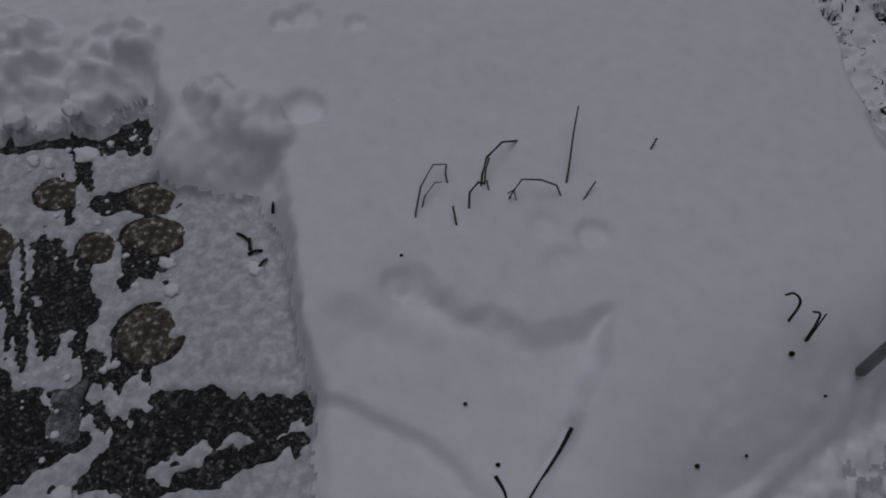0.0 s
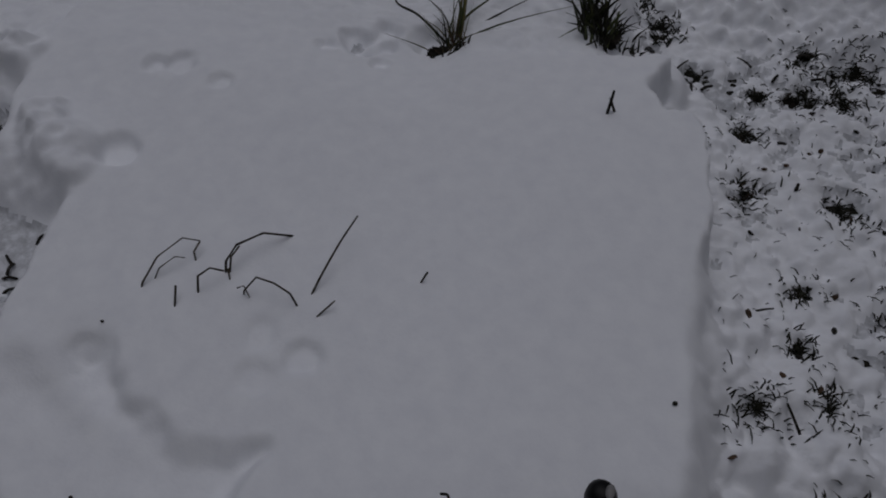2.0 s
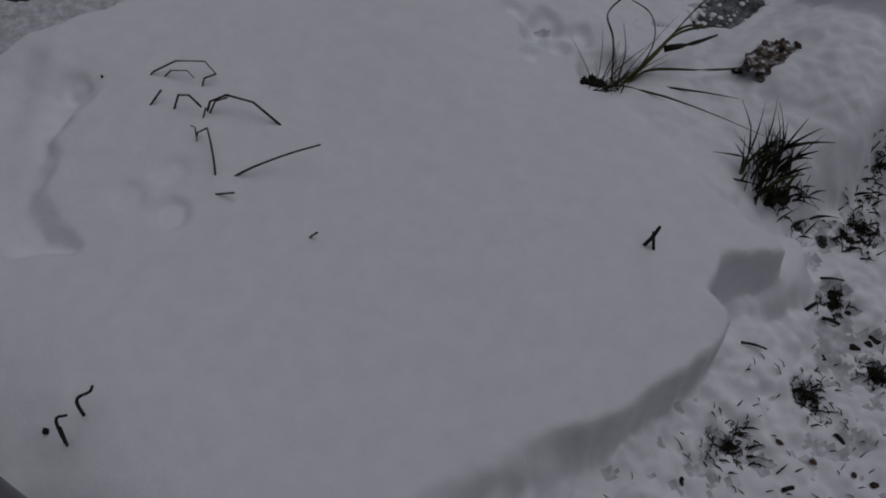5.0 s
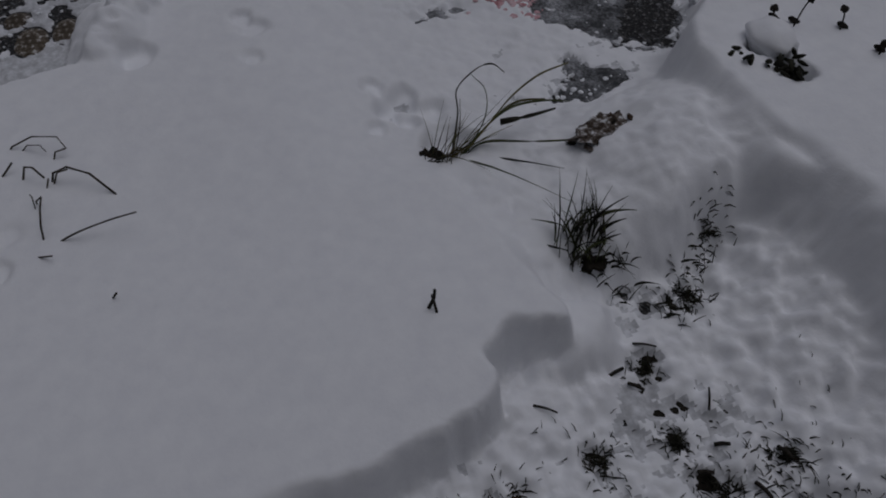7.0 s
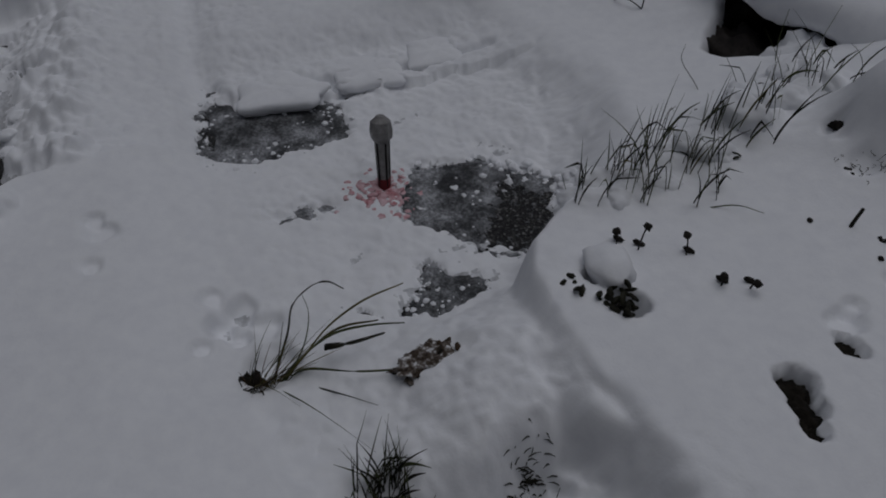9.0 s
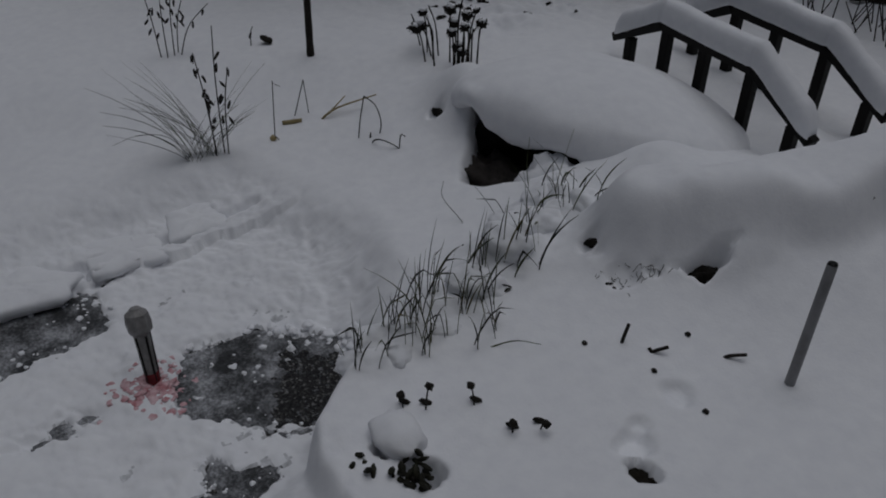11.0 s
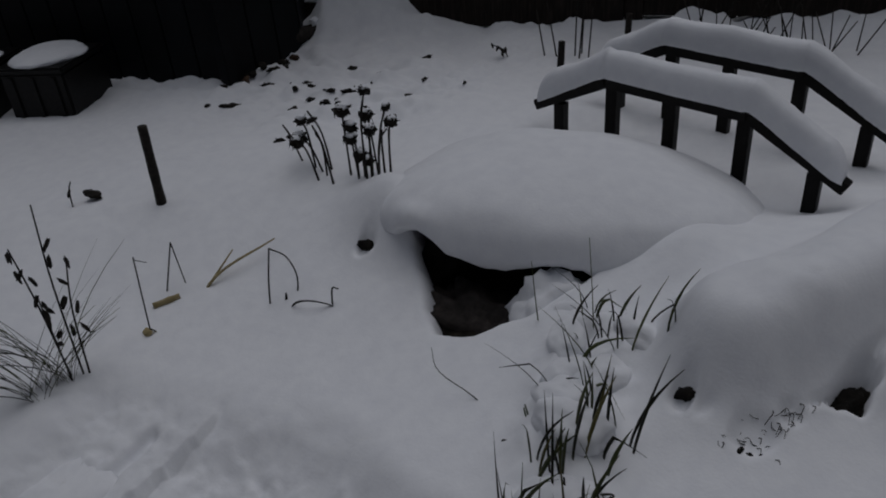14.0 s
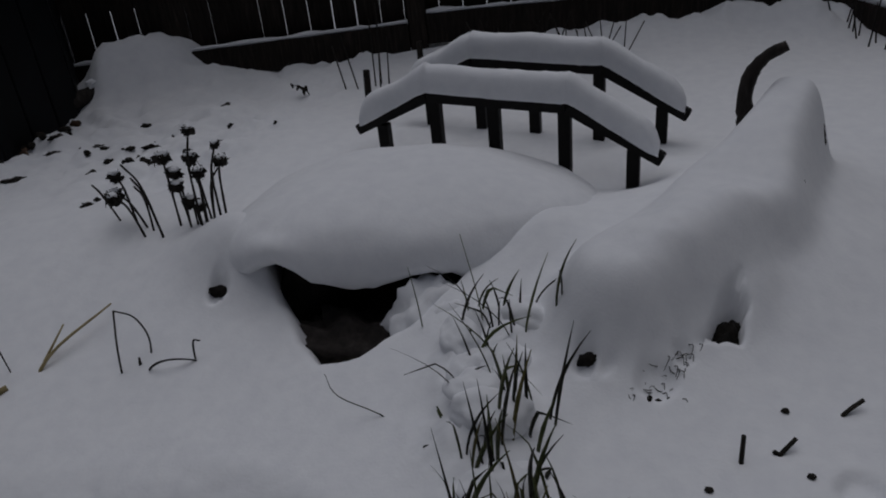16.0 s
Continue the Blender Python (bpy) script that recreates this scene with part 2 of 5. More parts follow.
def step(v, a, b):
    t = np.clip((np.asarray(v, float) - a) / (b - a), 0, 1)
    return t * t * (3 - 2 * t)


def seg(ax, ay, bx, by, x, y):
    """Distance to a straight stretch, and how far along it."""
    ex, ey = bx - ax, by - ay
    t = np.clip(((x - ax) * ex + (y - ay) * ey) / (ex * ex + ey * ey), 0, 1)
    return np.hypot(x - ax - t * ex, y - ay - t * ey), t


BANK = [(0.1, 0.2), (-0.01, 0.55), (-0.05, 0.81), (-0.09, 0.93), (-0.16, 1.2), (-0.2, 1.36), (-0.46, 1.40), (-0.53, 1.62), (-0.6, 1.93), (-0.54, 2.05), (-0.1, 2.1), (0.39, 2.13), (0.53, 2.15), (0.66, 2.175), (0.76, 2.197), (0.84, 2.22), (0.935, 2.245), (1.0, 2.245),
        (0.985, 2.185), (0.972, 2.115), (1.01, 2.055), (1.085, 2.065), (1.108, 2.03), (1.14, 1.935), (1.155, 1.85), (1.175, 1.76), (1.165, 1.6), (1.18, 1.49), (1.21, 1.36), (1.23, 1.2), (1.23, 1.02), (1.14, 0.86), (1.05, 0.79), (0.95, 0.735), (0.83, 0.66), (0.73, 0.59), (0.5, 0.40)]
# edge of the raised bed above the trodden lawn
BED = [(0.28, 2.90), (0.41, 2.862), (0.626, 2.831), (0.80, 2.79), (0.90, 2.86), (1.02, 2.97), (1.3, 3.02), (2.0, 2.95), (4.6, 2.8), (4.6, 6.0), (0.28, 6.0)]
WAY = [(-1.7, -0.5), (0.3, -0.5), (0.05, 0.55), (0.0, 0.9), (-0.1, 1.38), (-0.4, 1.46), (-0.5, 2.0), (-0.6, 2.2), (-1.7, 2.15)]
COURT = [(-1.02, 2.11), (-1.08, 2.6), (-1.02, 3.16), (-0.5, 3.3), (-0.05, 3.17), (0.14, 3.04), (0.29, 2.85), (0.43, 2.80), (0.80, 2.82), (1.0, 2.6), (1.0, 2.3), (0.92, 2.1), (0.66, 1.97), (0.36, 1.92), (-0.45, 1.92), (-0.52, 2.05)]
LAWN = [(0.93, 2.2), (0.86, 2.35), (0.85, 2.6), (0.82, 2.80), (1.1, 2.85), (1.7, 2.75), (4.5, 2.6), (4.5, -3.0), (0.0, -3.0), (0.35, 0.1), (0.75, 0.53), (1.0, 0.74), (1.12, 0.98), (1.05, 1.5), (1.02, 1.9), (0.92, 2.1)]
# known levels of the untouched snow: x, y, z
LEVELS = [(0.52, 3.64, 0.285), (0.36, 3.72, 0.32), (0.71, 3.81, 0.30), (0.5, 3.1, 0.30), (0.9, 3.3, 0.325), (0.1, 3.35, 0.26), (0.03, 3.6, 0.25), (-0.3, 3.5, 0.19), (-0.65, 3.69, 0.155), (-0.9, 3.65, 0.15), (-1.2, 3.5, 0.15),
          (-1.17, 3.15, 0.18), (-1.25, 2.5, 0.17), (-1.05, 4.16, 0.39), (-0.88, 4.08, 0.38), (-0.95, 3.95, 0.28), (-0.02, 4.12, 0.37), (0.12, 4.25, 0.43), (0.05, 4.55, 0.40), (-0.85, 4.62, 0.42), (-0.3, 4.72, 0.345), (-1.65, 3.8, 0.355), (-0.5, 4.9, 0.355), (0.15, 4.75, 0.335), (0.25, 4.45, 0.385), (-2.0, 3.3, 0.30), (-1.25, 4.55, 0.40), (-2.4, 4.6, 0.33), (-2.2, 5.8, 0.35), (-1.1, 6.3, 0.36), (0.5, 6.5, 0.40), (1.1, 5.5, 0.40), (1.9, 6.5, 0.34), (1.0, 6.3, 0.37), (1.2, 4.4, 0.33), (1.6, 3.5, 0.31)]
# trodden bare spots of the lawn: x, y, radius
CLUMPS = [(1.34, 2.56, 0.05), (1.48, 2.57, 0.075), (1.45, 2.43, 0.06), (1.22, 2.21, 0.04), (1.25, 2.01, 0.045), (1.48, 2.03, 0.05), (1.40, 1.75, 0.035), (1.61, 1.73, 0.06), (1.47, 1.47, 0.05), (1.36, 2.42, 0.05), (1.24, 2.38, 0.03),
          (1.62, 2.25, 0.06), (1.33, 1.40, 0.05), (0.82, 2.68, 0.04), (0.93, 2.58, 0.04), (1.06, 2.40, 0.025), (1.55, 1.25, 0.07), (1.40, 1.58, 0.03)]
# swept patches of the paving: outline
PATCHES = [[(-0.563, 0.618), (-0.453, 0.679), (-0.403, 0.806), (-0.274, 0.869), (-0.245, 0.822), (-0.187, 0.818), (-0.09, 0.829), (-0.07, 0.782), (-0.221, 0.737), (-0.345, 0.696), (-0.443, 0.629)],
           [(-0.426, 0.615), (-0.31, 0.665), (-0.08, 0.762), (-0.07, 0.736), (-0.202, 0.678), (-0.347, 0.613)],
           [(-0.741, 1.179), (-0.692, 1.211), (-0.623, 1.125), (-0.583, 1.099), (-0.541, 0.987), (-0.617, 0.954), (-0.698, 1.052)],
           [(-0.54, 1.137), (-0.456, 1.263), (-0.423, 1.107), (-0.503, 1.073)],
           [(-0.656, 1.311), (-0.49, 1.362), (-0.486, 1.31), (-0.62, 1.256)],
           [(-0.746, 1.483), (-0.578, 1.579), (-0.543, 1.443), (-0.669, 1.456), (-0.707, 1.441)],
           [(-0.75, 0.90), (-0.639, 0.836), (-0.517, 0.716), (-0.588, 0.648), (-0.75, 0.62)],
           [(-0.568, 0.913), (-0.511, 0.928), (-0.497, 0.876), (-0.552, 0.875)],
           [(-0.726, 1.327), (-0.696, 1.341), (-0.66, 1.233), (-0.686, 1.229)],
           [(-0.88, 2.12), (-0.83, 2.25), (-0.80, 2.53), (-0.62, 2.50), (-0.51, 2.16), (-0.515, 2.12)],
           [(-0.235, 2.95), (-0.126, 3.156), (0.145, 2.99), (0.065, 2.83), (-0.05, 2.87)],
           [(0.24, 2.58), (0.13, 2.65), (0.2, 2.78), (0.27, 2.66)]]
STONES = [(-0.428, 0.958, 0.079, 0.076), (-0.471, 1.205, 0.081, 0.052), (-0.495, 1.308, 0.071, 0.048), (-0.828, 1.163, 0.067, 0.062), (-0.723, 1.313, 0.057, 0.048), (-0.59, 1.169, 0.052, 0.043)]
# hollows pressed into the snow: x, y, radius, depth
DENTS = [(0.503, 1.16, 0.05, 0.016), (0.398, 1.182, 0.05, 0.01), (-0.153, 1.499, 0.06, 0.03), (-0.181, 1.823, 0.05, 0.02), (-0.049, 1.794, 0.04, 0.015), (0.20, 2.09, 0.05, 0.03), (0.15, 2.15, 0.05, 0.03), (0.25, 2.13, 0.04, 0.03), (0.10, 2.08, 0.035, 0.02), (0.27, 2.04, 0.035, 0.02), (0.22, 2.21, 0.05, 0.03), (0.094, 1.035, 0.04, 0.012), (1.0, 2.13, 0.05, 0.03), (0.436, 1.096, 0.05, 0.01), (-0.248, 1.795, 0.04, 0.02), (0.36, 2.2, 0.08, 0.05), (0.18, 2.12, 0.07, 0.02), (0.72, 3.62, 0.05, 0.02), (0.78, 3.42, 0.05, 0.03), (0.21, 3.80, 0.03, 0.03), (0.25, 3.79, 0.02, 0.012), (-0.83, 3.955, 0.035, 0.035), (0.36, 3.78, 0.05, 0.02), (0.746, 3.472, 0.03, 0.02), (0.40, 3.86, 0.03, 0.015)]
# deep holes: x, y, radius, depth
HOLES = [(0.895, 3.208, 0.044, 0.20), (0.945, 3.195, 0.040, 0.20), (0.99, 3.18, 0.026, 0.14), (0.84, 3.375, 0.032, 0.16), (1.005, 3.425, 0.024, 0.13), (1.05, 3.33, 0.018, 0.08), (0.575, 3.0, 0.045, 0.10), (0.47, 2.96, 0.025, 0.10)]


# thin slush on the paving: outlines
FROSTED = [[(-1.01, 2.14), (-0.84, 2.26), (-0.80, 2.58), (-0.55, 2.59), (-0.50, 2.13)], [(-0.345, 2.73), (-0.32, 2.97), (-0.13, 3.17), (0.02, 3.05), (0.08, 2.82), (-0.07, 2.65), (-0.17, 2.63)], [(0.26, 2.56), (0.09, 2.66), (0.2, 2.81), (0.30, 2.66)], [(-0.27, 2.19), (-0.25, 2.48), (-0.19, 2.39), (-0.15, 2.28)],
           [(-0.628, 0.838), (-0.535, 0.851), (-0.488, 0.709), (-0.543, 0.701)]]


def frosted(x, y):
    d = np.full(np.shape(x), -9.0)
    for k, p in enumerate(FROSTED):
        d = np.maximum(d, sdist(p, x, y) + 0.035 * fbm(x, y, 0.07, 160 + k))
    dark = sdist(PATCHES[-2], x, y) + 0.05 * fbm(x, y, 0.09, 175) + 0.03 * vnoise(x, y, 0.02, 176)
    d = np.where(dark > 0.035, -9.0, d)
    near = np.full(np.shape(x), -9.0)
    for p in PATCHES:
        near = np.maximum(near, sdist(p, x, y))
    return np.maximum(d, 0.028 - 9.0 * step(y, 1.8, 1.6) - 1.8 * np.abs(near + 0.008 + 0.03 * fbm(x, y, 0.05, 170) + 0.012 * vnoise(x, y, 0.018, 171)))


def ground_level(x, y):
    """Top of the soil and paving under the snow."""
    far = step(y, 2.9, 4.2)
    z = 0.045 + 0.16 * far
    z = z - 0.035 * step(sdist(LAWN, x, y), -0.15, 0.05)
    field = step(sdist([(0.2, 2.9), (1.2, 2.85), (2.5, 2.7), (2.5, 4.2), (-0.1, 4.2)], x, y), -0.05, 0.1)
    z = z + 0.10 * field * (1 - far)
    return z + 0.006 * fbm(x, y, 0.05, 3) * (1 - step(sdist(COURT, x, y), -0.05, 0) - step(sdist(WAY, x, y), -0.05, 0)) + 0.0015 * vnoise(x, y, 0.012, 5)


def snow_level(x, y):
    """Top of the snow; below ground_level where the ground is bare."""
    x, y = np.asarray(x, float), np.asarray(y, float)
    wsum, zsum = np.full(x.shape, 0.02), np.full(x.shape, 0.02 * 0.36)
    for px, py, pz in LEVELS:
        w = np.exp(-((x - px) ** 2 + (y - py) ** 2) / (2 * 0.27 ** 2)) + 0.02 * np.exp(-((x - px) ** 2 + (y - py) ** 2) / (2 * 0.9 ** 2))
        wsum, zsum = wsum + w, zsum + w * pz
    z = zsum / wsum + 0.012 * fbm(x, y, 0.5, 21) + 0.003 * fbm(x, y, 0.09, 22)
    g = ground_level(x, y)
    # swept paving with a thin uneven cover
    wob = 0.02 * fbm(x, y, 0.12, 31)
    thin = 0.016 + 0.010 * fbm(x, y, 0.16, 33) + 0.010 * fbm(x, y, 0.035, 34)
    back = step(seg(-0.86, 2.1, -0.9, 3.2, x, y)[0] * np.sign(-(x + 0.80) + 0.02 * vnoise(x, y, 0.1, 8)), 0.0, 0.03)
    thin = thin + 0.035 * back * step(y, 2.14, 2.24) + 0.05 * step(y, 1.55, 1.75) * step(y, 2.12, 2.02) + 0.04 * step(x, -1.0, -1.3) + 0.055 * step(x, 0.22, 0.5) + 0.145 * step(x, 0.22, 0.6) * step(y, 2.30, 2.80) + 0.02 * step(y, 2.5, 2.15) * step(y, 2.05, 2.15) * step(x, -0.5, -0.35) * step(x, 1.05, 0.9)
    thin = thin + step(y, 2.12, 2.25) * (0.014 * np.abs(fbm(x, y, 0.13, 188)) + 0.010 * np.round(1.5 * fbm(x, y, 0.10, 189)) * 0.5)
    path = step(y, 1.6, 1.5) * step(x, -0.05, -0.12)
    thin = thin * (1 - 0.45 * path)
    streak = fbm(x * 1.0 + 0.3 * y, y * 0.35 - 0.1 * x, 0.05, 140) + 0.6 * fbm(x, y, 0.25, 141)
    cross = fbm((0.98 * x + 0.2 * y) * 0.16, 0.98 * y - 0.2 * x, 0.035, 142) + 0.7 * fbm(x, y, 0.3, 143)
    along = fbm(x + 0.32 * y, (0.95 * y - 0.3 * x) * 0.14, 0.03, 144) + 0.7 * fbm(x, y, 0.3, 145)
    bare = np.maximum(step(streak, 0.34, 0.6), np.maximum(step(cross, 0.55, 0.75), step(along, 0.34, 0.55) * step(x, -0.5, -0.62))) * step(y, 1.62, 1.5) * step(x, -0.36, -0.46)
    # a dark crack under the thrown-up snow
    for ax, ay, bx, by in ((-1.08, 1.40, -0.62, 1.49), (-0.79, 2.25, -0.775, 2.53), (-0.885, 2.576, -0.80, 2.60), (-0.80, 2.62, -0.84, 2.80), (-0.86, 2.9, -0.90, 3.06), (0.215, 2.443, 0.25, 2.50)):
        dd, _ = seg(ax, ay, bx, by, x, y)
        bare = np.maximum(bare, step(dd + 0.02 * fbm(x, y, 0.05, 146), 0.018, 0.004))
    for k, p in enumerate(PATCHES):
        d = sdist(p, x, y) + 0.007 * step(y, 1.7, 1.6) + 0.030 * fbm(x, y, 0.06, 41 + k) + 0.016 * vnoise(x, y, 0.018, 60 + k) + 0.02 * fbm(x + 0.3 * y, 0.2 * y, 0.025, 150 + k) * step(y, 1.7, 1.6)
        bare = np.maximum(bare, step(d, -0.005, 0.02))
    for k, (cx, cy, rx, ry) in enumerate(STONES):
        d = 1 - np.hypot((x - cx) / rx, (y - cy) / ry)
        cover = step(np.hypot(x - cx - 0.045, y - cy - 0.025) + 0.02 * vnoise(x, y, 0.03, 9), 0.035, 0.06)
        bare = np.maximum(bare, step(d, -0.1, 0.1) * cover)
    speck = step(fbm(x, y, 0.024, 71) + 0.7 * fbm(x, y, 0.14, 72), 0.18, 0.5)
    bare = bare * (1 - 0.5 * step(y, 2.5, 2.6) * step(x, 0.03, -0.2) * step(fbm(x, y, 0.018, 73), -0.15, 0.35))
    bare = bare * (1 - (0.15 + 0.25 * step(y, 1.9, 2.1)) * speck)
    # thrown-up lumpy snow across the path
    heap = step(y + 0.03 * fbm(x, y, 0.1, 147), 1.43, 1.56) * step(y, 1.98, 1.72) * step(x, -0.45, -0.62)
    thin = thin + heap * (0.035 + 0.05 * np.abs(fbm(x, y, 0.11, 148)) + 0.016 * fbm(x, y, 0.035, 149))
    bare = np.maximum(bare, 0.92 * step(frosted(x, y) + 0.03 * fbm(x, y, 0.03, 165), -0.01, 0.03) * (1 - 0.4 * step(fbm(x, y, 0.05, 166), 0.25, 0.6)))
    near = np.full(x.shape, -9.0)
    for p in PATCHES:
        near = np.maximum(near, sdist(p, x, y))
    thin = np.maximum(thin * (0.45 + 0.55 * step(near, -0.01, -0.13)), 0.0045)
    swept = g + thin * (1 - bare) - 0.010 * bare
    loose = np.maximum(step(y, 2.98, 3.12) * step(x, 0.12, 0.0), step(x, -0.85, -0.98))
    z = z + (swept - z) * step(sdist(COURT, x, y) + (0.5 + loose) * wob, -0.045 - 0.16 * loose, 0.012 + 0.05 * loose)
    z = z + (swept - z) * step(sdist(WAY, x, y) + wob, -0.10 - 0.35 * step(x, -0.85, -1.1) * step(y, 1.7, 1.95), 0.02 + 0.15 * step(x, -0.85, -1.1) * step(y, 1.7, 1.95))
    # trodden lawn
    cover = 0.018 + 0.018 * fbm(x, y, 0.13, 81) + 0.015 * fbm(x, y, 0.055, 87) + 0.022 * fbm(x, y, 0.026, 82)
    for cx, cy, r in CLUMPS:
        d = np.hypot(x - cx, y - cy) + 0.05 * fbm(x, y, 0.05, 83)
        cover = cover - 0.015 * step(d, r * 1.5, r * 0.3)
    cover = cover + 0.07 * step(fbm(x, y, 0.45, 85), 0.15, 0.7) + 0.05 * step(x, 1.7, 2.2)
    # drift towards the raised bed, with a shaded fold
    cover = cover + 0.15 * step(y + 0.06 * fbm(x, y, 0.3, 86), 2.52, 2.95) * step(x, 0.55, 0.75)
    flank = step(y, 1.80, 1.60)
    cover = cover + 0.055 * flank * step(y, 0.85, 1.05) * step(0.03 * fbm(x, y, 0.12, 174) - sdist(BANK, x, y), 0.22, 0.02) + 0.03 * step(-sdist(BANK, x, y), 0.16, 0.03) * step(y, 1.95, 2.1) * step(x, 0.95, 1.0)
    # dark soil bared along the slab's foot, standing for its shadow line
    under = np.abs(sdist(BANK, x, y) + 0.03)
    cover = cover - 0.022 * step(fbm(x, y, 0.07, 184), -0.25, 0.25) * step(under, 0.05, 0.015) * step(y, 1.72, 1.82) * step(y, 2.12, 2.05) * step(x, 1.0, 1.06)
    z = z + (g + cover - z) * step(sdist(LAWN, x, y) + wob, -0.10 - 0.05 * flank, 0.03 - 0.07 * flank)
    # steep edge of the raised bed
    rise = step(sdist(BED, x, y) + 0.02 * fbm(x, y, 0.12, 180), -0.045 - 0.09 * step(x, 0.86, 1.05), 0.03 + 0.05 * step(x, 0.8, 1.0))
    bed = 0.285 - 0.035 * step(x, 0.84, 1.0) * step(y, 3.1, 2.9) + 0.012 * fbm(x, y, 0.4, 181) + 0.008 * fbm(x, y, 0.09, 185)
    z = z + np.maximum(bed - z, 0) * rise * step(x, 0.30, 0.42) * step(y, 3.3, 3.0) * step(x, 2.6, 1.9)
    dd, _ = seg(0.46, 2.79, 0.86, 2.735, x, y)
    z = z - 0.012 * np.exp(-(dd / 0.03) ** 2)
    z = z + 4 * rise * (1 - rise) * (0.014 * fbm(x, y, 0.09, 192) + 0.005 * fbm(x, y, 0.03, 193)) * step(x, 0.30, 0.42) * step(y, 3.3, 3.0) * step(x, 2.6, 1.9)
    rough = step(x, 0.25, 0.4) * step(x, 0.95, 0.8) * step(y, 2.2, 2.35) * step(y, 2.78, 2.68)
    z = z + rough * (0.014 * fbm(x, y, 0.11, 186) + 0.006 * fbm(x, y, 0.035, 187))
    # spilled piece beside the broken corner
    spill = sdist([(0.86, 2.26), (0.93, 2.37), (0.985, 2.36), (1.05, 2.29), (1.04, 2.24), (0.95, 2.20)], x, y) + 0.01 * vnoise(x, y, 0.04, 182)
    z = z + np.maximum(0.12 - z, 0) * step(spill, -0.03, 0.04)
    # the flat untrodden slab of snow
    d = sdist(BANK, x, y) + 0.5 * wob * (1 - 0.7 * step(y, 1.7, 1.9) * step(x, 0.4, 0.5)) + 0.006 * vnoise(x, y, 0.03, 90) + 0.05 * fbm(x, y, 0.09, 151) * np.exp(-(np.hypot(x + 0.33, y - 1.42) / 0.2) ** 2)
    soft = step(y, 1.75, 2.0) * step(x, -0.62, -0.5) * step(x, 0.52, 0.38)
    slump = np.exp(-(np.hypot(x + 0.33, (y - 1.40) * 1.3) / 0.16) ** 2)
    width = 0.03 + 0.01 * step(y, 1.0, 0.7) + 0.30 * soft + 0.16 * slump + 0.045 * step(x, 1.0, 1.1) * step(y, 1.72, 1.55) * step(y, 0.9, 1.1) - 0.02 * step(y, 1.7, 1.85) * step(x, 0.9, 1.0)
    top = 0.163 + 0.03 * step(x, 0.4, 0.95) + 0.006 * fbm(x, y, 0.45, 91) + 0.0015 * fbm(x, y, 0.05, 92)
    top = top - 0.05 * soft * step(y, 1.75, 2.15) - 0.012 * step(y, 1.95, 2.2) * step(x, 0.3, 0.5) * step(x, 1.0, 0.85)
    # broken-down terrace where a boot sank in
    sunk = sdist([(0.113, 1.075), (0.236, 0.985), (0.379, 0.919), (0.512, 0.975), (0.493, 0.860), (0.398, 0.697), (0.265, 0.547), (-0.115, 0.495), (-0.162, 0.870), (-0.020, 1.000)], x, y) + 0.018 * fbm(x, y, 0.12, 93)
    top = top - (0.04 + 0.012 * fbm(x, y, 0.15, 130)) * step(sunk + 0.008 * vnoise(x, y, 0.035, 131), -0.02 - 0.05 * step(x, 0.16, 0.0), 0.035 + 0.08 * step(x, 0.16, 0.0))
    low = sdist([(-0.001, 0.801), (0.170, 0.730), (0.303, 0.597), (0.322, 0.499), (-0.210, 0.402), (-0.162, 0.823)], x, y)
    top = top - 0.025 * step(low + 0.015 * fbm(x, y, 0.08, 132), -0.01, 0.02)
    dd, _ = seg(0.43, 0.745, 0.33, 0.60, x, y)
    top = top - 0.03 * np.exp(-(dd / 0.018) ** 2)
    dd, _ = seg(-0.03, 1.01, 0.19, 0.92, x, y)
    top = top + 0.012 * np.exp(-(dd / 0.03) ** 2)
    corner = step(y, 1.15, 0.85) * step(x, 0.4, 0.65)
    top = top - 0.165 * corner * np.clip(1 - d / 0.36, 0, 1) ** 2.4
    z = z + (top - z) * step(d, -width, 0.010 + 0.3 * width + 0.14 * soft + 0.03 * corner)
    # heaped edge beside the paving
    for cx, cy, r, h in ((-0.286, 1.466, 0.10, 0.05), (-0.381, 1.520, 0.08, 0.05), (-0.210, 1.399, 0.06, 0.04), (-0.685, 1.574, 0.12, 0.05), (-0.875, 1.664, 0.14, 0.05), (-0.609, 1.700, 0.10, 0.05)):
        rr = np.hypot(x - cx, y - cy) + 0.03 * fbm(x, y, 0.06, 95)
        z = z + h * step(rr, r, 0.2 * r) * (1 + 0.3 * vnoise(x, y, 0.03, 96))
    # snow-laden log with its hollow side, running back to the driftwood
    for ax, ay, bx, by, ha, hb, ra, rb in ((0.25, 3.97, 0.48, 4.34, 0.50, 0.57, 0.135, 0.15), (0.48, 4.34, 0.61, 4.76, 0.57, 0.68, 0.15, 0.10)):
        dd, t = seg(ax, ay, bx, by, x, y)
        h, r = ha + (hb - ha) * t, ra + (rb - ra) * t
        steep = np.exp(-(dd / (r * 1.0)) ** 4.5)
        wide = np.exp(-(dd / (r * 2.2)) ** 2)
        z = np.maximum(z, z + (h - z) * (0.68 * steep + 0.32 * wide))
    for cx, cy, r, h in ((0.44, 4.09, 0.15, 0.05), (0.24, 3.94, 0.16, 0.05)):
        z = z + h * np.exp(-((np.hypot(x - cx, y - cy) + 0.02 * fbm(x, y, 0.08, 152)) / r) ** 4)
    dd, _ = seg(-0.05, 3.86, 0.03, 3.62, x, y)
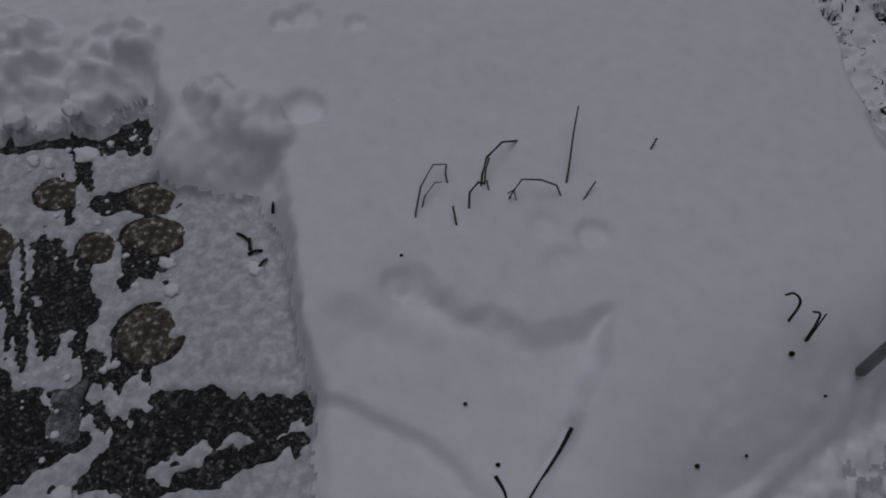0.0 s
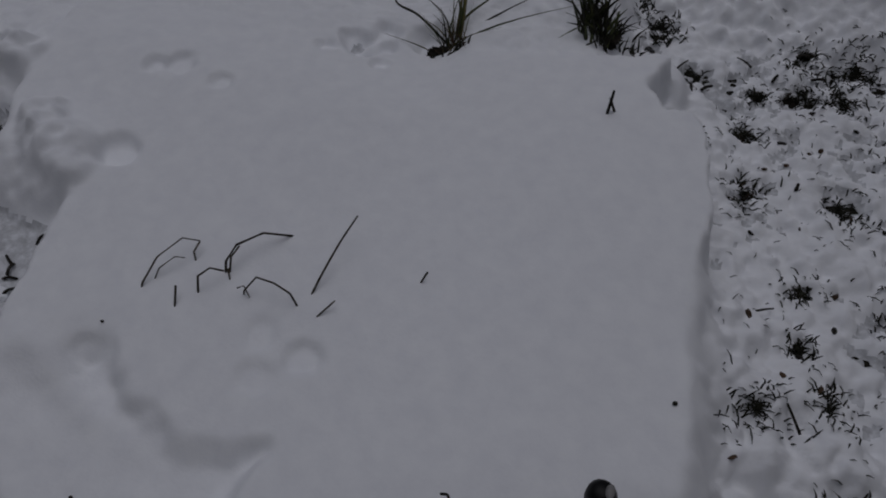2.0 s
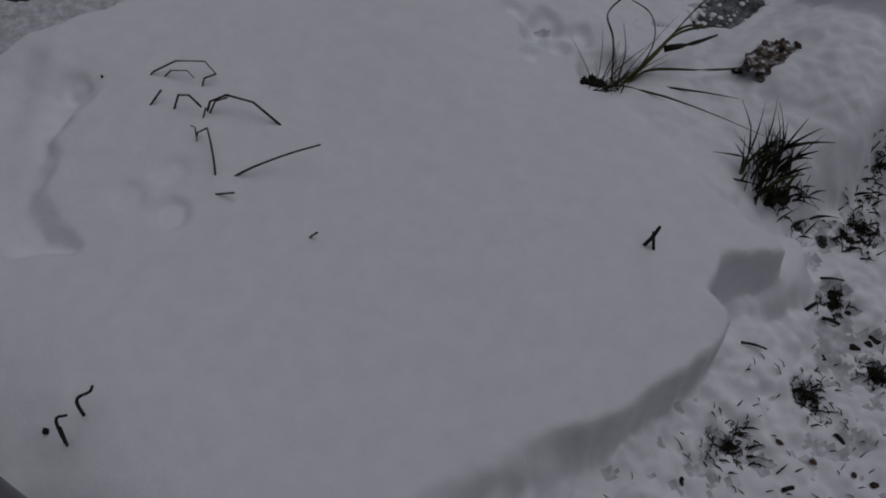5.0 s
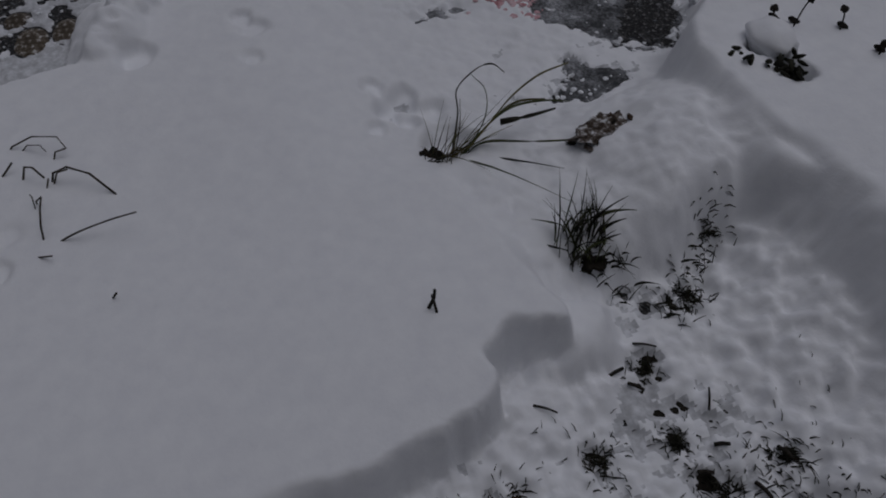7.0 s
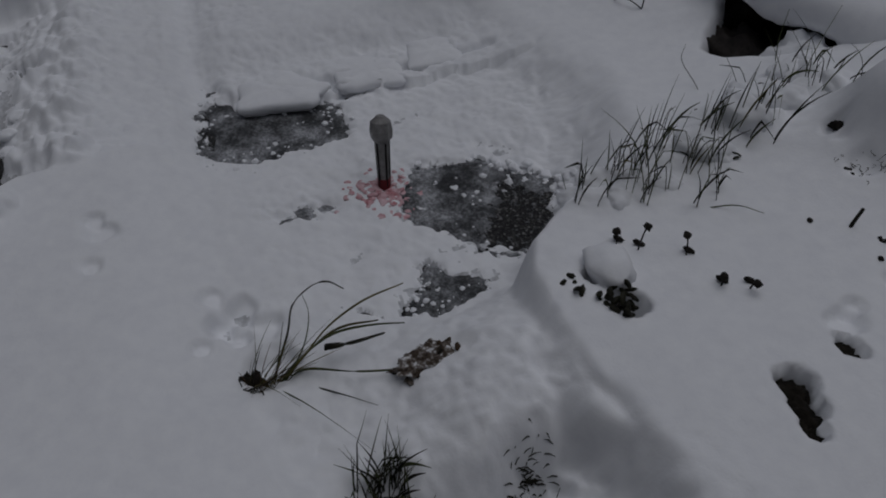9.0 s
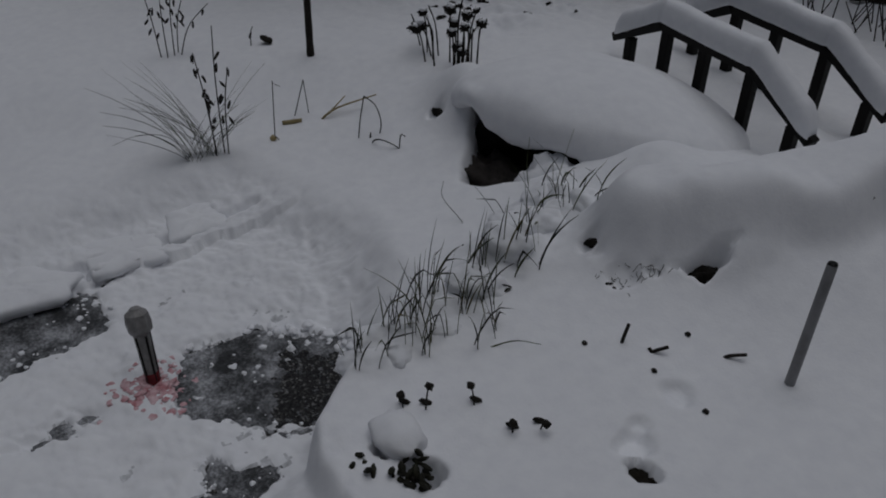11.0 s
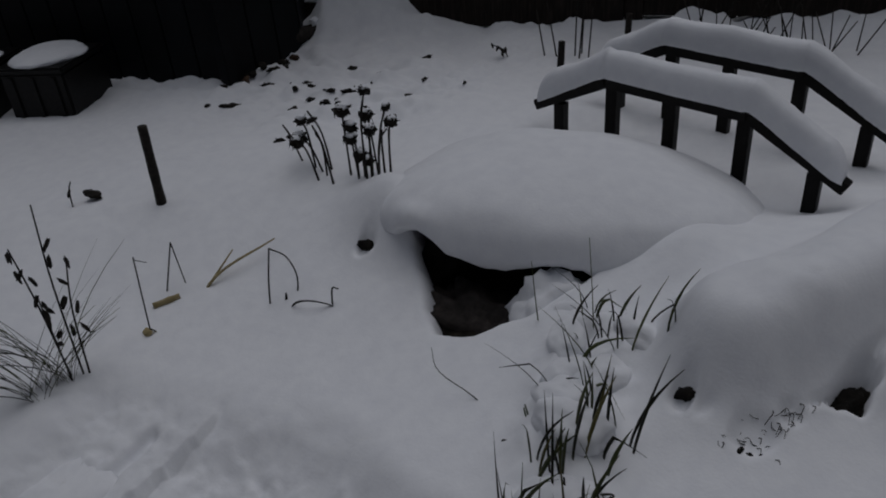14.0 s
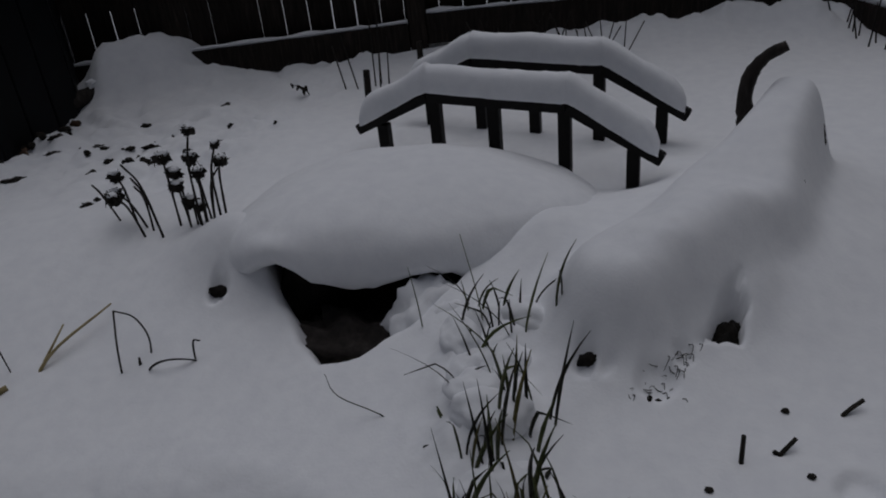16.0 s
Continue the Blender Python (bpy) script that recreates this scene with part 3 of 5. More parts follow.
    z = z + 0.05 * np.exp(-(dd / 0.10) ** 2) * (1 + 1.1 * fbm(x, y, 0.06, 153))
    dd, _ = seg(0.03, 3.6, 0.17, 3.1, x, y)
    z = z + 0.022 * np.exp(-(dd / 0.09) ** 2) * (1 + 1.3 * fbm(x, y, 0.05, 154))
    z = z + 0.05 * np.exp(-(((x + 0.80) / 0.12) ** 2 + ((y - 4.05) / 0.09) ** 2))
    dd, _ = seg(-0.67, 4.80, 0.19, 4.69, x, y)
    z = z - 0.035 * np.exp(-(dd / 0.10) ** 2)
    # hump between the bridge rails, drift by the fence
    dd, t = seg(-0.75, 4.98, 0.25, 4.87, x, y)
    z = z + 0.022 * np.exp(-(dd / 0.12) ** 2) * (1 + 1.4 * vnoise(x, y, 0.14, 97)) + 0.02 * np.exp(-(np.hypot(x + 0.3, y - 4.92) / 0.3) ** 2)
    dd, t = seg(-2.22, 5.74, -2.40, 5.42, x, y)
    z = z + (0.24 - 0.06 * t) * np.exp(-(dd / 0.16) ** 2) * (1 + 0.45 * vnoise(x, y, 0.16, 98) + 0.2 * fbm(x, y, 0.08, 172))
    z = z + 0.17 * np.exp(-(np.hypot(x - 0.76, y - 6.5) / 0.13) ** 2) * (1 + 0.3 * vnoise(x, y, 0.1, 173))
    dd, _ = seg(-0.8, 6.2, 1.4, 6.72, x, y)
    z = z + (0.06 + 0.10 * fbm(x, y, 0.16, 155)) * np.exp(-(dd / 0.16) ** 2)
    far = step(y, 4.1, 4.7) * step(x, -1.0, -1.4)
    z = z + far * (0.04 * fbm(x, y, 0.25, 99) + 0.045 * fbm(x, y, 0.09, 100))
    z = z + 0.12 * np.exp(-(((x + 0.86) / 0.17) ** 2 + ((y - 4.12) / 0.14) ** 2)) + 0.07 * np.exp(-(((x - 0.03) / 0.15) ** 2 + ((y - 4.24) / 0.15) ** 2))
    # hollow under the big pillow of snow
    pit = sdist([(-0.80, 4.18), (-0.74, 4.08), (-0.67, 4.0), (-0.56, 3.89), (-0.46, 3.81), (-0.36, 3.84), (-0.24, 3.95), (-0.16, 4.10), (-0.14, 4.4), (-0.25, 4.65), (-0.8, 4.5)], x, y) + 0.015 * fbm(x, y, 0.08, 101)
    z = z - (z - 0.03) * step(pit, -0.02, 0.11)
    # notch under the snowy log
    notch = sdist([(0.425, 3.895), (0.445, 3.945), (0.468, 4.0), (0.50, 4.05), (0.52, 4.0), (0.512, 3.925), (0.48, 3.925)], x, y) + 0.006 * vnoise(x, y, 0.025, 183)
    z = z - 0.10 * step(notch, -0.004, 0.018)
    for cx, cy, r, h in DENTS:
        z = z - h * step(np.hypot(x - cx, y - cy) + 0.012 * vnoise(x, y, 0.04, 102), r, 0.45 * r)
    for cx, cy, r, h in HOLES:
        z = z - h * step(np.hypot(x - cx, (y - cy) * 1.2) + 0.022 * fbm(x, y, 0.045, 103), r * 1.2, 0.65 * r)
    return z



def axis(*runs):
    out = []
    for a, b, s in runs:
        out.extend(np.arange(a, b - s * 0.5, s))
    return np.array(out + [runs[-1][1]])


def growing(start, end, first, k=1.35):
    out, v, s = [], start, first
    while abs(v - start) < abs(end - start):
        v += math.copysign(s, end - start)
        s *= k
        out.append(v)
    return np.array(out)


def sheet(name, xs, ys, level, material, label, category):
    gx, gy = np.meshgrid(xs, ys)
    gz = level(gx, gy)
    co = np.stack([gx, gy, gz], -1).reshape(-1, 3).astype(np.float32)
    nx, ny = len(xs), len(ys)
    i = (np.arange(ny - 1)[:, None] * nx + np.arange(nx - 1)[None, :]).reshape(-1)
    quads = np.stack([i, i + 1, i + nx + 1, i + nx], -1).astype(np.int32)
    me = bpy.data.meshes.new(name)
    me.vertices.add(len(co))
    me.vertices.foreach_set("co", co.ravel())
    me.loops.add(quads.size)
    me.loops.foreach_set("vertex_index", quads.ravel())
    me.polygons.add(len(quads))
    me.polygons.foreach_set("loop_start", np.arange(0, quads.size, 4, dtype=np.int32))
    me.update(calc_edges=True)
    me.polygons.foreach_set("use_smooth", np.ones(len(quads), bool))
    me.materials.append(material)
    me.validate()
    return thing(name, me, label, category, kind="structure")


XS = np.concatenate([growing(-4.0, -90, 0.08)[::-1], axis((-4.0, -2.6, 0.035), (-2.6, -1.5, 0.018), (-1.5, 1.75, 0.008), (1.75, 4.0, 0.035)), growing(4.0, 90, 0.08)])
YS = np.concatenate([growing(0.3, -60, 0.03)[::-1], axis((0.3, 3.3, 0.008), (3.3, 5.2, 0.011), (5.2, 8.2, 0.035)), growing(8.2, 120, 0.08)])
FX, FY = np.arange(-4, 4.001, 0.02), np.arange(0, 8.001, 0.02)
FZ = snow_level(*np.meshgrid(FX, FY))


def at(x, y, up=0.0):
    """Height of the snow's top."""
    i, j = min(max((x + 4) / 0.02, 0), 399), min(max(y / 0.02, 0), 399)
    a, c = int(i), int(j)
    u, w = i - a, j - c
    return float((FZ[c, a] * (1 - u) + FZ[c, a + 1] * u) * (1 - w) + (FZ[c + 1, a] * (1 - u) + FZ[c + 1, a + 1] * u) * w) + up


snow = sheet("ground", XS, YS, snow_level, SNOW, "deep white snow over a winter garden, trodden and swept in places", "snow")
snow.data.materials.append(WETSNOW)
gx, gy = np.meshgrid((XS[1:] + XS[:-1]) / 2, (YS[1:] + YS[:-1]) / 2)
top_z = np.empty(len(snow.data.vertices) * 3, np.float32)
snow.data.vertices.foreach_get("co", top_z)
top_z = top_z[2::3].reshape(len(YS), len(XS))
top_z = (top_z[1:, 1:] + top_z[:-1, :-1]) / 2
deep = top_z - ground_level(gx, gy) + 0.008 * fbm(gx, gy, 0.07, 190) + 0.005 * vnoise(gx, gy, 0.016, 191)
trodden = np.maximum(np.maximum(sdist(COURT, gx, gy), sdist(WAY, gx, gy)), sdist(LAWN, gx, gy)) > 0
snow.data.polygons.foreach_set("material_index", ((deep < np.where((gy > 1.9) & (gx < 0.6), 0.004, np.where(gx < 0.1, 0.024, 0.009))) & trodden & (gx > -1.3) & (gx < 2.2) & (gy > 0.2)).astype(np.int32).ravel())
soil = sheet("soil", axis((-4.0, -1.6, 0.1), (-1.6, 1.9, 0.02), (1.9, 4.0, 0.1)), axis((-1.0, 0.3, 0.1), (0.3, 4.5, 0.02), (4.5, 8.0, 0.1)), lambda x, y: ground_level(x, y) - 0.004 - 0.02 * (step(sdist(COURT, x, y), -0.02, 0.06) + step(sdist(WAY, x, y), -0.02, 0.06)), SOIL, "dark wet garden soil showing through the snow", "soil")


def paving_level(x, y):
    inside = np.maximum(sdist(COURT, x, y), sdist(WAY, x, y))
    return ground_level(x, y) - 0.15 * step(inside, 0.0, -0.06) + 0.002 * vnoise(x, y, 0.01, 120)


pavement = sheet("pavement", axis((-1.8, 1.0, 0.012)), axis((0.2, 3.4, 0.012)), paving_level, AGGR, "dark exposed-aggregate paving, swept of snow in patches", "paving")
sheet("slush", axis((-1.1, 0.4, 0.01)), axis((0.5, 3.3, 0.01)), lambda x, y: ground_level(x, y) + 0.0035 - 0.03 * step(frosted(x, y), 0.012, -0.012), SLUSH, "thin grey frosty slush lying on dark paving", "slush")
for k, (cx, cy, rx, ry) in enumerate(STONES):
    me = lump("paving_stone", rx, ry, 0.022, STONE, 20 + k, 0.10, 1.5)
    part("paving_stone", me, pavement, "rounded brown stone set in the paving", pose(cx, cy, float(ground_level(np.array([cx]), np.array([cy]))[0]) - 0.008))

# ---- the pillow of snow over the hollow ----
def pillow():
    """Cap of snow with a drooping lip at the front."""
    nu, nv = 132, 48
    verts, faces = [], []
    cx, cy, turn = -0.45, 4.385, radians(17)
    for j in range(nv + 1):
        v = j / nv
        for i in range(nu):
            a = 2 * math.pi * i / nu
            ca, sa = math.cos(a), math.sin(a)
            rx, ry = 0.60 if ca > 0 else 0.60 - 0.07 * abs(ca), 0.375
            k = (abs(ca) ** 2.6 + abs(sa) ** 2.6) ** (-1 / 2.6)
            front = max(0.0, -sa) ** 0.6
            wav = 0.02 * noise.noise((ca * 2.2, sa * 2.2, 3.0)) + 0.012 * noise.noise((ca * 6, sa * 6, 8.0))
            if v < 0.6:
                q = v / 0.6
                r = math.sin(q * math.pi / 2) ** 0.8
                h = 0.39 + 0.150 * math.cos(q * math.pi / 2) ** 0.7
            else:
                q = (v - 0.6) / 0.4
                r = 1.0 - 0.40 * q ** 1.3
                h = 0.39 - 0.065 * math.sin(min(1.0, q * 1.7) * math.pi / 2) + 0.10 * q * q
            u, w = rx * k * r * ca * (1 + wav), ry * k * r * sa * (1 + wav)
            edge = min(1.0, max(0.0, (v - 0.38) / 0.25))
            droop = -0.035 * math.exp(-((u + 0.12) / 0.12) ** 2) + 0.055 * math.exp(-((u + 0.31) / 0.08) ** 2) + 0.012 * math.exp(-((u - 0.10) / 0.06) ** 2) - 0.13 * math.exp(-((u + 0.60) / 0.10) ** 2) - 0.12 * math.exp(-((u - 0.45) / 0.18) ** 2)
            h += edge * front * (droop + 0.014 * noise.noise((u * 11, w * 11, 1.0)) + 0.010 * noise.noise((u * 34, w * 20, 6.0))) - 0.09 * max(0.0, sa) * r * r - 0.07 * abs(ca) ** 3 * r * r
            x, y = cx + u * math.cos(turn) - w * math.sin(turn), cy + u * math.sin(turn) + w * math.cos(turn)
            verts.append((x, y, h + 0.010 * noise.noise((x * 4, y * 4, 0.3)) + 0.003 * noise.noise((x * 14, y * 14, 5.0))))
    for j in range(nv):
        for i in range(nu):
            t = (i + 1) % nu
            faces.append((j * nu + i, j * nu + t, (j + 1) * nu + t, (j + 1) * nu + i))
    faces.append(tuple(nv * nu + i for i in range(nu)))
    return mesh_of("snow_pillow", verts, faces, SNOW)


thing("snow_pillow", pillow(), "thick rounded pillow of snow overhanging a dark hollow", "snow")
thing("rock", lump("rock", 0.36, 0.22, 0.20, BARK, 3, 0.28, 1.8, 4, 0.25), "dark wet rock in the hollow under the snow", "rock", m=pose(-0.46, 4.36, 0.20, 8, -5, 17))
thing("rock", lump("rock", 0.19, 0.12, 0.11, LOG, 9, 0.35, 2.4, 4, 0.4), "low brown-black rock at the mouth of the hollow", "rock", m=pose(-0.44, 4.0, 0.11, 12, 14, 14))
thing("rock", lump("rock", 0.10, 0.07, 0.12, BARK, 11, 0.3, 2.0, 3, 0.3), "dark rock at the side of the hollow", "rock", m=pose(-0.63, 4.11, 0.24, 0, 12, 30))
thing("snow_lump", lump("snow_lump", 0.13, 0.10, 0.15, SNOW, 5, 0.3, 2.4, 4), "rounded lump of snow standing in the hollow beside the sedge", "snow", m=pose(-0.235, 4.04, 0.20, 0, 0, 30))
thing("snow_lump", lump("snow_lump", 0.10, 0.09, 0.13, SNOW, 8, 0.25, 2.0, 4), "rounded lump of snow between sedge blades", "snow", m=pose(-0.15, 4.0, 0.22))
thing("rock", lump("rock", 0.030, 0.014, 0.018, BARK, 13, 0.4, 2.0, 3, 0.4), "dark stone peeping out of the snow bank", "rock", m=pose(-0.833, 3.962, at(-0.833, 3.962, -0.002), 0, 15, 30))
# near-black lump in place of a small shaded hollow under the overhang
thing("rock", lump("rock", 0.024, 0.012, 0.014, BARK, 14, 0.4, 2.0, 3, 0.4), "small dark lump standing for a shaded hollow below the snowy log", "rock", m=pose(0.212, 3.806, at(0.212, 3.806, -0.002), 0, -10, 20))
# black lump added to give the notch its deep shade by colour
thing("log", lump("log", 0.065, 0.036, 0.05, BARK, 15, 0.3, 2.0, 4, 0.3), "black lump standing for the shade in a notch of the snow", "log", m=pose(0.478, 3.975, 0.315, 0, -15, 60))

for cx, cy, r, h in HOLES[:5]:
    thing("soil_clump", lump("soil_clump", r * 1.25, r * 1.05, 0.055, SOIL, cx * 9, 0.35, 2.5, 4, 0.4), "black wet soil at the bottom of a hole in the snow", "soil", m=pose(cx, cy + 0.005, 0.228))

# ---- driftwood ----
drift = [(0.505, 4.78, 0.46), (0.492, 4.78, 0.56), (0.486, 4.78, 0.62), (0.498, 4.78, 0.685), (0.533, 4.78, 0.735), (0.583, 4.78, 0.765)]
thing("driftwood", tube("driftwood", drift, 0.027, 0.015, LOG, 12, 1.0, 6, 0.10), "curved dark driftwood limb standing out of the snow", "driftwood")
thing("driftwood", tube("driftwood", [(0.67, 4.76, 0.58), (0.69, 4.72, 0.53), (0.698, 4.71, 0.49)], 0.020, 0.012, LOG, 10, 1.0, 5, 0.12), "dark broken stub hanging at the end of the snowy log", "driftwood")
thing("driftwood", tube("driftwood", [(0.62, 4.42, 0.52), (0.635, 4.35, 0.45), (0.64, 4.33, 0.43)], 0.022, 0.012, LOG, 8, 1.0, 4, 0.12), "small dark stub on the flank of the snowy log", "driftwood")
thing("driftwood", tube("driftwood", [(-0.22, 4.55, at(-0.22, 4.55, 0.01)), (-0.12, 4.53, at(-0.12, 4.53, 0.012)), (-0.03, 4.50, at(-0.03, 4.50, 0.008))], 0.015, 0.02, LOG, 8, 0.6, 4, 0.2), "dark flat edge of timber showing under the snow", "timber")

# ---- garden bridge ----
bridge = thing("garden_bridge", None, "small arched garden bridge of dark timber, deck buried in snow", "bridge")
def rail_run(dx, dy, dz):
    pts = [(-0.775, 4.822, 0.462), (-0.482, 4.772, 0.605), (-0.012, 4.713, 0.600), (0.275, 4.690, 0.450)]
    pts = [Vector((x + dx, y + dy, z + dz)) for x, y, z in pts]
    for a, b in zip(pts, pts[1:]):
        part("rail", beam("rail", a, b, 0.042, 0.036, TIMBER, 0.003), bridge)
    posts = [(-0.673, 4.806), (-0.465, 4.778), (-0.255, 4.748), (-0.022, 4.718), (0.189, 4.698)]
    tops = [0.49, 0.59, 0.585, 0.585, 0.478]
    for (x, y), t in zip(posts, tops):
        part("post", box("post", (x + dx - 0.019, y + dy - 0.019, 0.20), (x + dx + 0.019, y + dy + 0.019, t + dz), TIMBER, 0.002), bridge)
    return pts


def rail_snow(pts, seed, label):
    """Rounded loaf of snow lying along a rail."""
    line = spline([pts[0] + Vector((0.012, 0, 0)), pts[0] * 0.5 + pts[1] * 0.5, pts[1] + Vector((-0.02, 0, -0.004)), pts[1] + Vector((0.03, 0, 0.002)), pts[1] * 0.5 + pts[2] * 0.5, pts[2] + Vector((-0.03, 0, 0.002)), pts[2] + Vector((0.02, 0, -0.004)), pts[2] * 0.5 + pts[3] * 0.5, pts[3] - Vector((0.012, 0, 0))], 12)
    sec, verts, faces = 18, [], []
    m = len(line)
    for i, p in enumerate(line):
        u = i / (m - 1)
        end = min(1.0, min(u, 1 - u) / 0.035) ** 0.5
        h = (0.082 + 0.012 * noise.noise((u * 9, seed, 0))) * (0.45 + 0.55 * end)
        w = (0.040 + 0.006 * noise.noise((u * 11, seed, 4))) * (0.65 + 0.35 * end)
        for s in range(sec):
            a = math.pi * 2 * s / sec
            cy, cz = math.cos(a), math.sin(a)
            top = max(0.0, cz) ** 0.65 * h
            low = min(0.0, cz) * 0.006
            jit = 0.003 * noise.noise((u * 60, s * 0.9, seed))
            verts.append((p[0], p[1] + w * cy * abs(cy) ** -0.25 if abs(cy) > 1e-6 else p[1], p[2] + 0.020 + top + low + jit))
    for i in range(m - 1):
        for s in range(sec):
            t = (s + 1) % sec
            faces.append((i * sec + s, i * sec + t, (i + 1) * sec + t, (i + 1) * sec + s))
    faces.append(tuple(range(sec)))
    faces.append(tuple((m - 1) * sec + s for s in range(sec)))
    thing("rail_snow", mesh_of("rail_snow", verts, faces, SNOW), label, "snow", "snow on the bridge rails")


near = rail_run(0, 0, 0)
far_rail = rail_run(0.05, 0.335, 0.018)
rail_snow(near, 1.0, "loaf of snow along the bridge rail beside the hollow")
rail_snow(far_rail, 5.0, "loaf of snow along the bridge rail towards the fence")

# ---- fence and dark cladding behind ----
fence = thing("fence", None, "dark weathered board fence with a snow-topped kickboard", "fence", kind="structure")
def fence_run(fa, fb, posts, boards):
    """Boards on two rails between posts, and kickboards with a line of snow."""
    fd = (fb - fa).normalized()
    fn = Vector((fd.y, -fd.x, 0))
    turn = Matrix.Rotation(math.atan2(fd.y, fd.x), 4, "Z")
    pitch, count = 0.122, int((fb - fa).length / 0.122) + 1
    for k in range(count):
        gap = rng.uniform(0.0008, 0.0045)
        bm = bmesh.new()
        box_bm(bm, -pitch / 2 + gap, -0.009, 0.10, pitch / 2 - gap, 0.009, 1.95 + 0.01 * rng.uniform(-1, 1), 0.002)
        bm.transform(Matrix.Translation(fa + fd * (pitch * (k + 0.5))) @ turn @ Matrix.Rotation(radians(rng.uniform(-1, 1)), 4, "Z"))
        part("board", from_bm("board", bm, FENCE), fence)
    for z in (0.75, 1.65):
        part("fence_rail", beam("fence_rail", fa - fn * 0.03 + Vector((0, 0, z)), fb - fn * 0.03 + Vector((0, 0, z)), 0.038, 0.09, FENCE), fence)
    for s in posts:
        bm = bmesh.new()
        box_bm(bm, -0.045, -0.045, 0.05, 0.045, 0.045, 2.02, 0.004)
        bm.transform(Matrix.Translation(fa + fd * s + fn * 0.045) @ turn)
        part("fence_post", from_bm("fence_post", bm, FENCE), fence)
    for s0, s1, z0, z1 in boards:
        a, b = fa + fd * s0 + fn * 0.075, fa + fd * s1 + fn * 0.075
        part("kickboard", beam("kickboard", a + Vector((0, 0, z0)), b + Vector((0, 0, z1)), 0.05, 0.15, FENCE), fence)
        line = spline([a + Vector((0, 0, z0 + 0.077)), (a + b) / 2 + Vector((0, 0, (z0 + z1) / 2 + 0.077)), b + Vector((0, 0, z1 + 0.077))], 30)
        rad = [max(0.004, 0.015 + 0.014 * noise.noise((p[0] * 6, p[1] * 6, 2)) + 0.006 * noise.noise((p[0] * 25, p[1] * 25, 2))) for p in line]
        thing("ledge_snow", mesh_of("ledge_snow", *tube_data(line, rad, 8, 0.75), SNOW), "thin line of snow lying on the fence kickboard", "snow")


fence_run(Vector((-3.4, 5.27, 0)), Vector((-1.111, 6.276, 0)), (0.62, 2.50), ((0.1, 2.45, 0.385, 0.43),))
fence_run(Vector((-1.111, 6.276, 0)), Vector((3.6, 7.64, 0)), (1.9, 3.8), ((0.06, 1.85, 0.47, 0.50), (1.95, 3.75, 0.52, 0.56)))

shed = thing("shed", None, "dark blue-black clad shed wall rising from the snow", "shed")
corner = [Vector((-4.7, 3.65, 0)), Vector((-2.40, 4.72, 0)), Vector((-2.44, 5.22, 0)), Vector((-2.80, 5.62, 0))]
for a, b in zip(corner, corner[1:]):
    d = (b - a).normalized()
    k = max(1, int((b - a).length / 0.14))
    for i in range(k):
        p, q = a + (b - a) * (i / k) + d * 0.003, a + (b - a) * ((i + 1) / k) - d * 0.003
        part("board", beam("board", p + Vector((0, 0, 1.1)), q + Vector((0, 0, 1.1)), 0.02, 1.9, WALL, 0.003), shed)
    part("wall", beam("wall", a + Vector((-0.03, 0.02, 1.1)), b + Vector((-0.03, 0.02, 1.1)), 0.03, 1.9, WALL), shed)
part("corner_post", box("corner_post", (-2.435, 4.69, 0.1), (-2.37, 4.755, 2.05), WALL), shed)

# low black boxes before the shed, half buried
def storage_box(x, y, length, depth, turn, label):
    ob = thing("storage_box", None, label, "box", "boxes by the shed")
    ob.matrix_world = pose(x, y, 0.28, 0, 0, turn)
    part("body", box("body", (0, 0, 0), (length, depth, 0.235), RUBBER, 0.008), ob)
    part("lid", box("lid", (-0.012, -0.012, 0.235), (length + 0.012, depth + 0.012, 0.262), RUBBER, 0.008), ob)
    for k in range(3):
        u = length * (k + 0.5) / 3
        part("rib", box("rib", (u - 0.012, -0.008, 0.02), (u + 0.012, 0, 0.22), RUBBER, 0.003), ob)
    cap = lump("box_snow", length * 0.52, depth * 0.52, 0.035, SNOW, x * 3, 0.12, 1.6, 4)
    thing("box_snow", cap, "even layer of snow on a black box", "snow", m=pose(x, y, 0.545, 0, 0, turn) @ Matrix.Translation((length / 2, depth / 2, 0)))


storage_box(-3.34, 3.63, 0.44, 0.34, 36, "black plastic storage box with snow on its lid before the shed")
storage_box(-2.945, 3.945, 0.30, 0.34, 30, "smaller black storage box beside another, snow on its lid")
thing("log", tube("log", [(-2.56, 5.0, 0.34), (-2.47, 5.18, 0.385), (-2.41, 5.34, 0.40)], 0.05, 0.04, LOG, 12, 1.0, 6, 0.12), "dark brown log lying by the shed, patched with snow", "log")
thing("snow_lump", lump("snow_lump", 0.06, 0.035, 0.03, SNOW, 131, 0.4, 2.0, 4), "patch of snow on a dark log", "snow", m=pose(-2.475, 5.15, 0.425, 0, -8, 62))
thing("snow_lump", lump("snow_lump", 0.045, 0.03, 0.025, SNOW, 132, 0.4, 2.0, 4), "ragged snow on the end of a log", "snow", m=pose(-2.41, 5.33, 0.44, 0, 0, 60))

# unseen plain walls, added to close the garden and cut low sky light
for name, lo, hi in (("wall_east", (3.6, -1.6, -0.1), (3.75, 9.5, 4.8)), ("wall_south", (-5.5, -1.75, -0.1), (3.75, -1.6, 4.8)), ("wall_west", (-5.65, -1.75, -0.1), (-5.5, 9.5, 2.4))):
    thing(name, box(name, lo, hi, FENCE, 0.01), "plain dark unseen wall added to hold back light from the side", "wall", kind="structure")

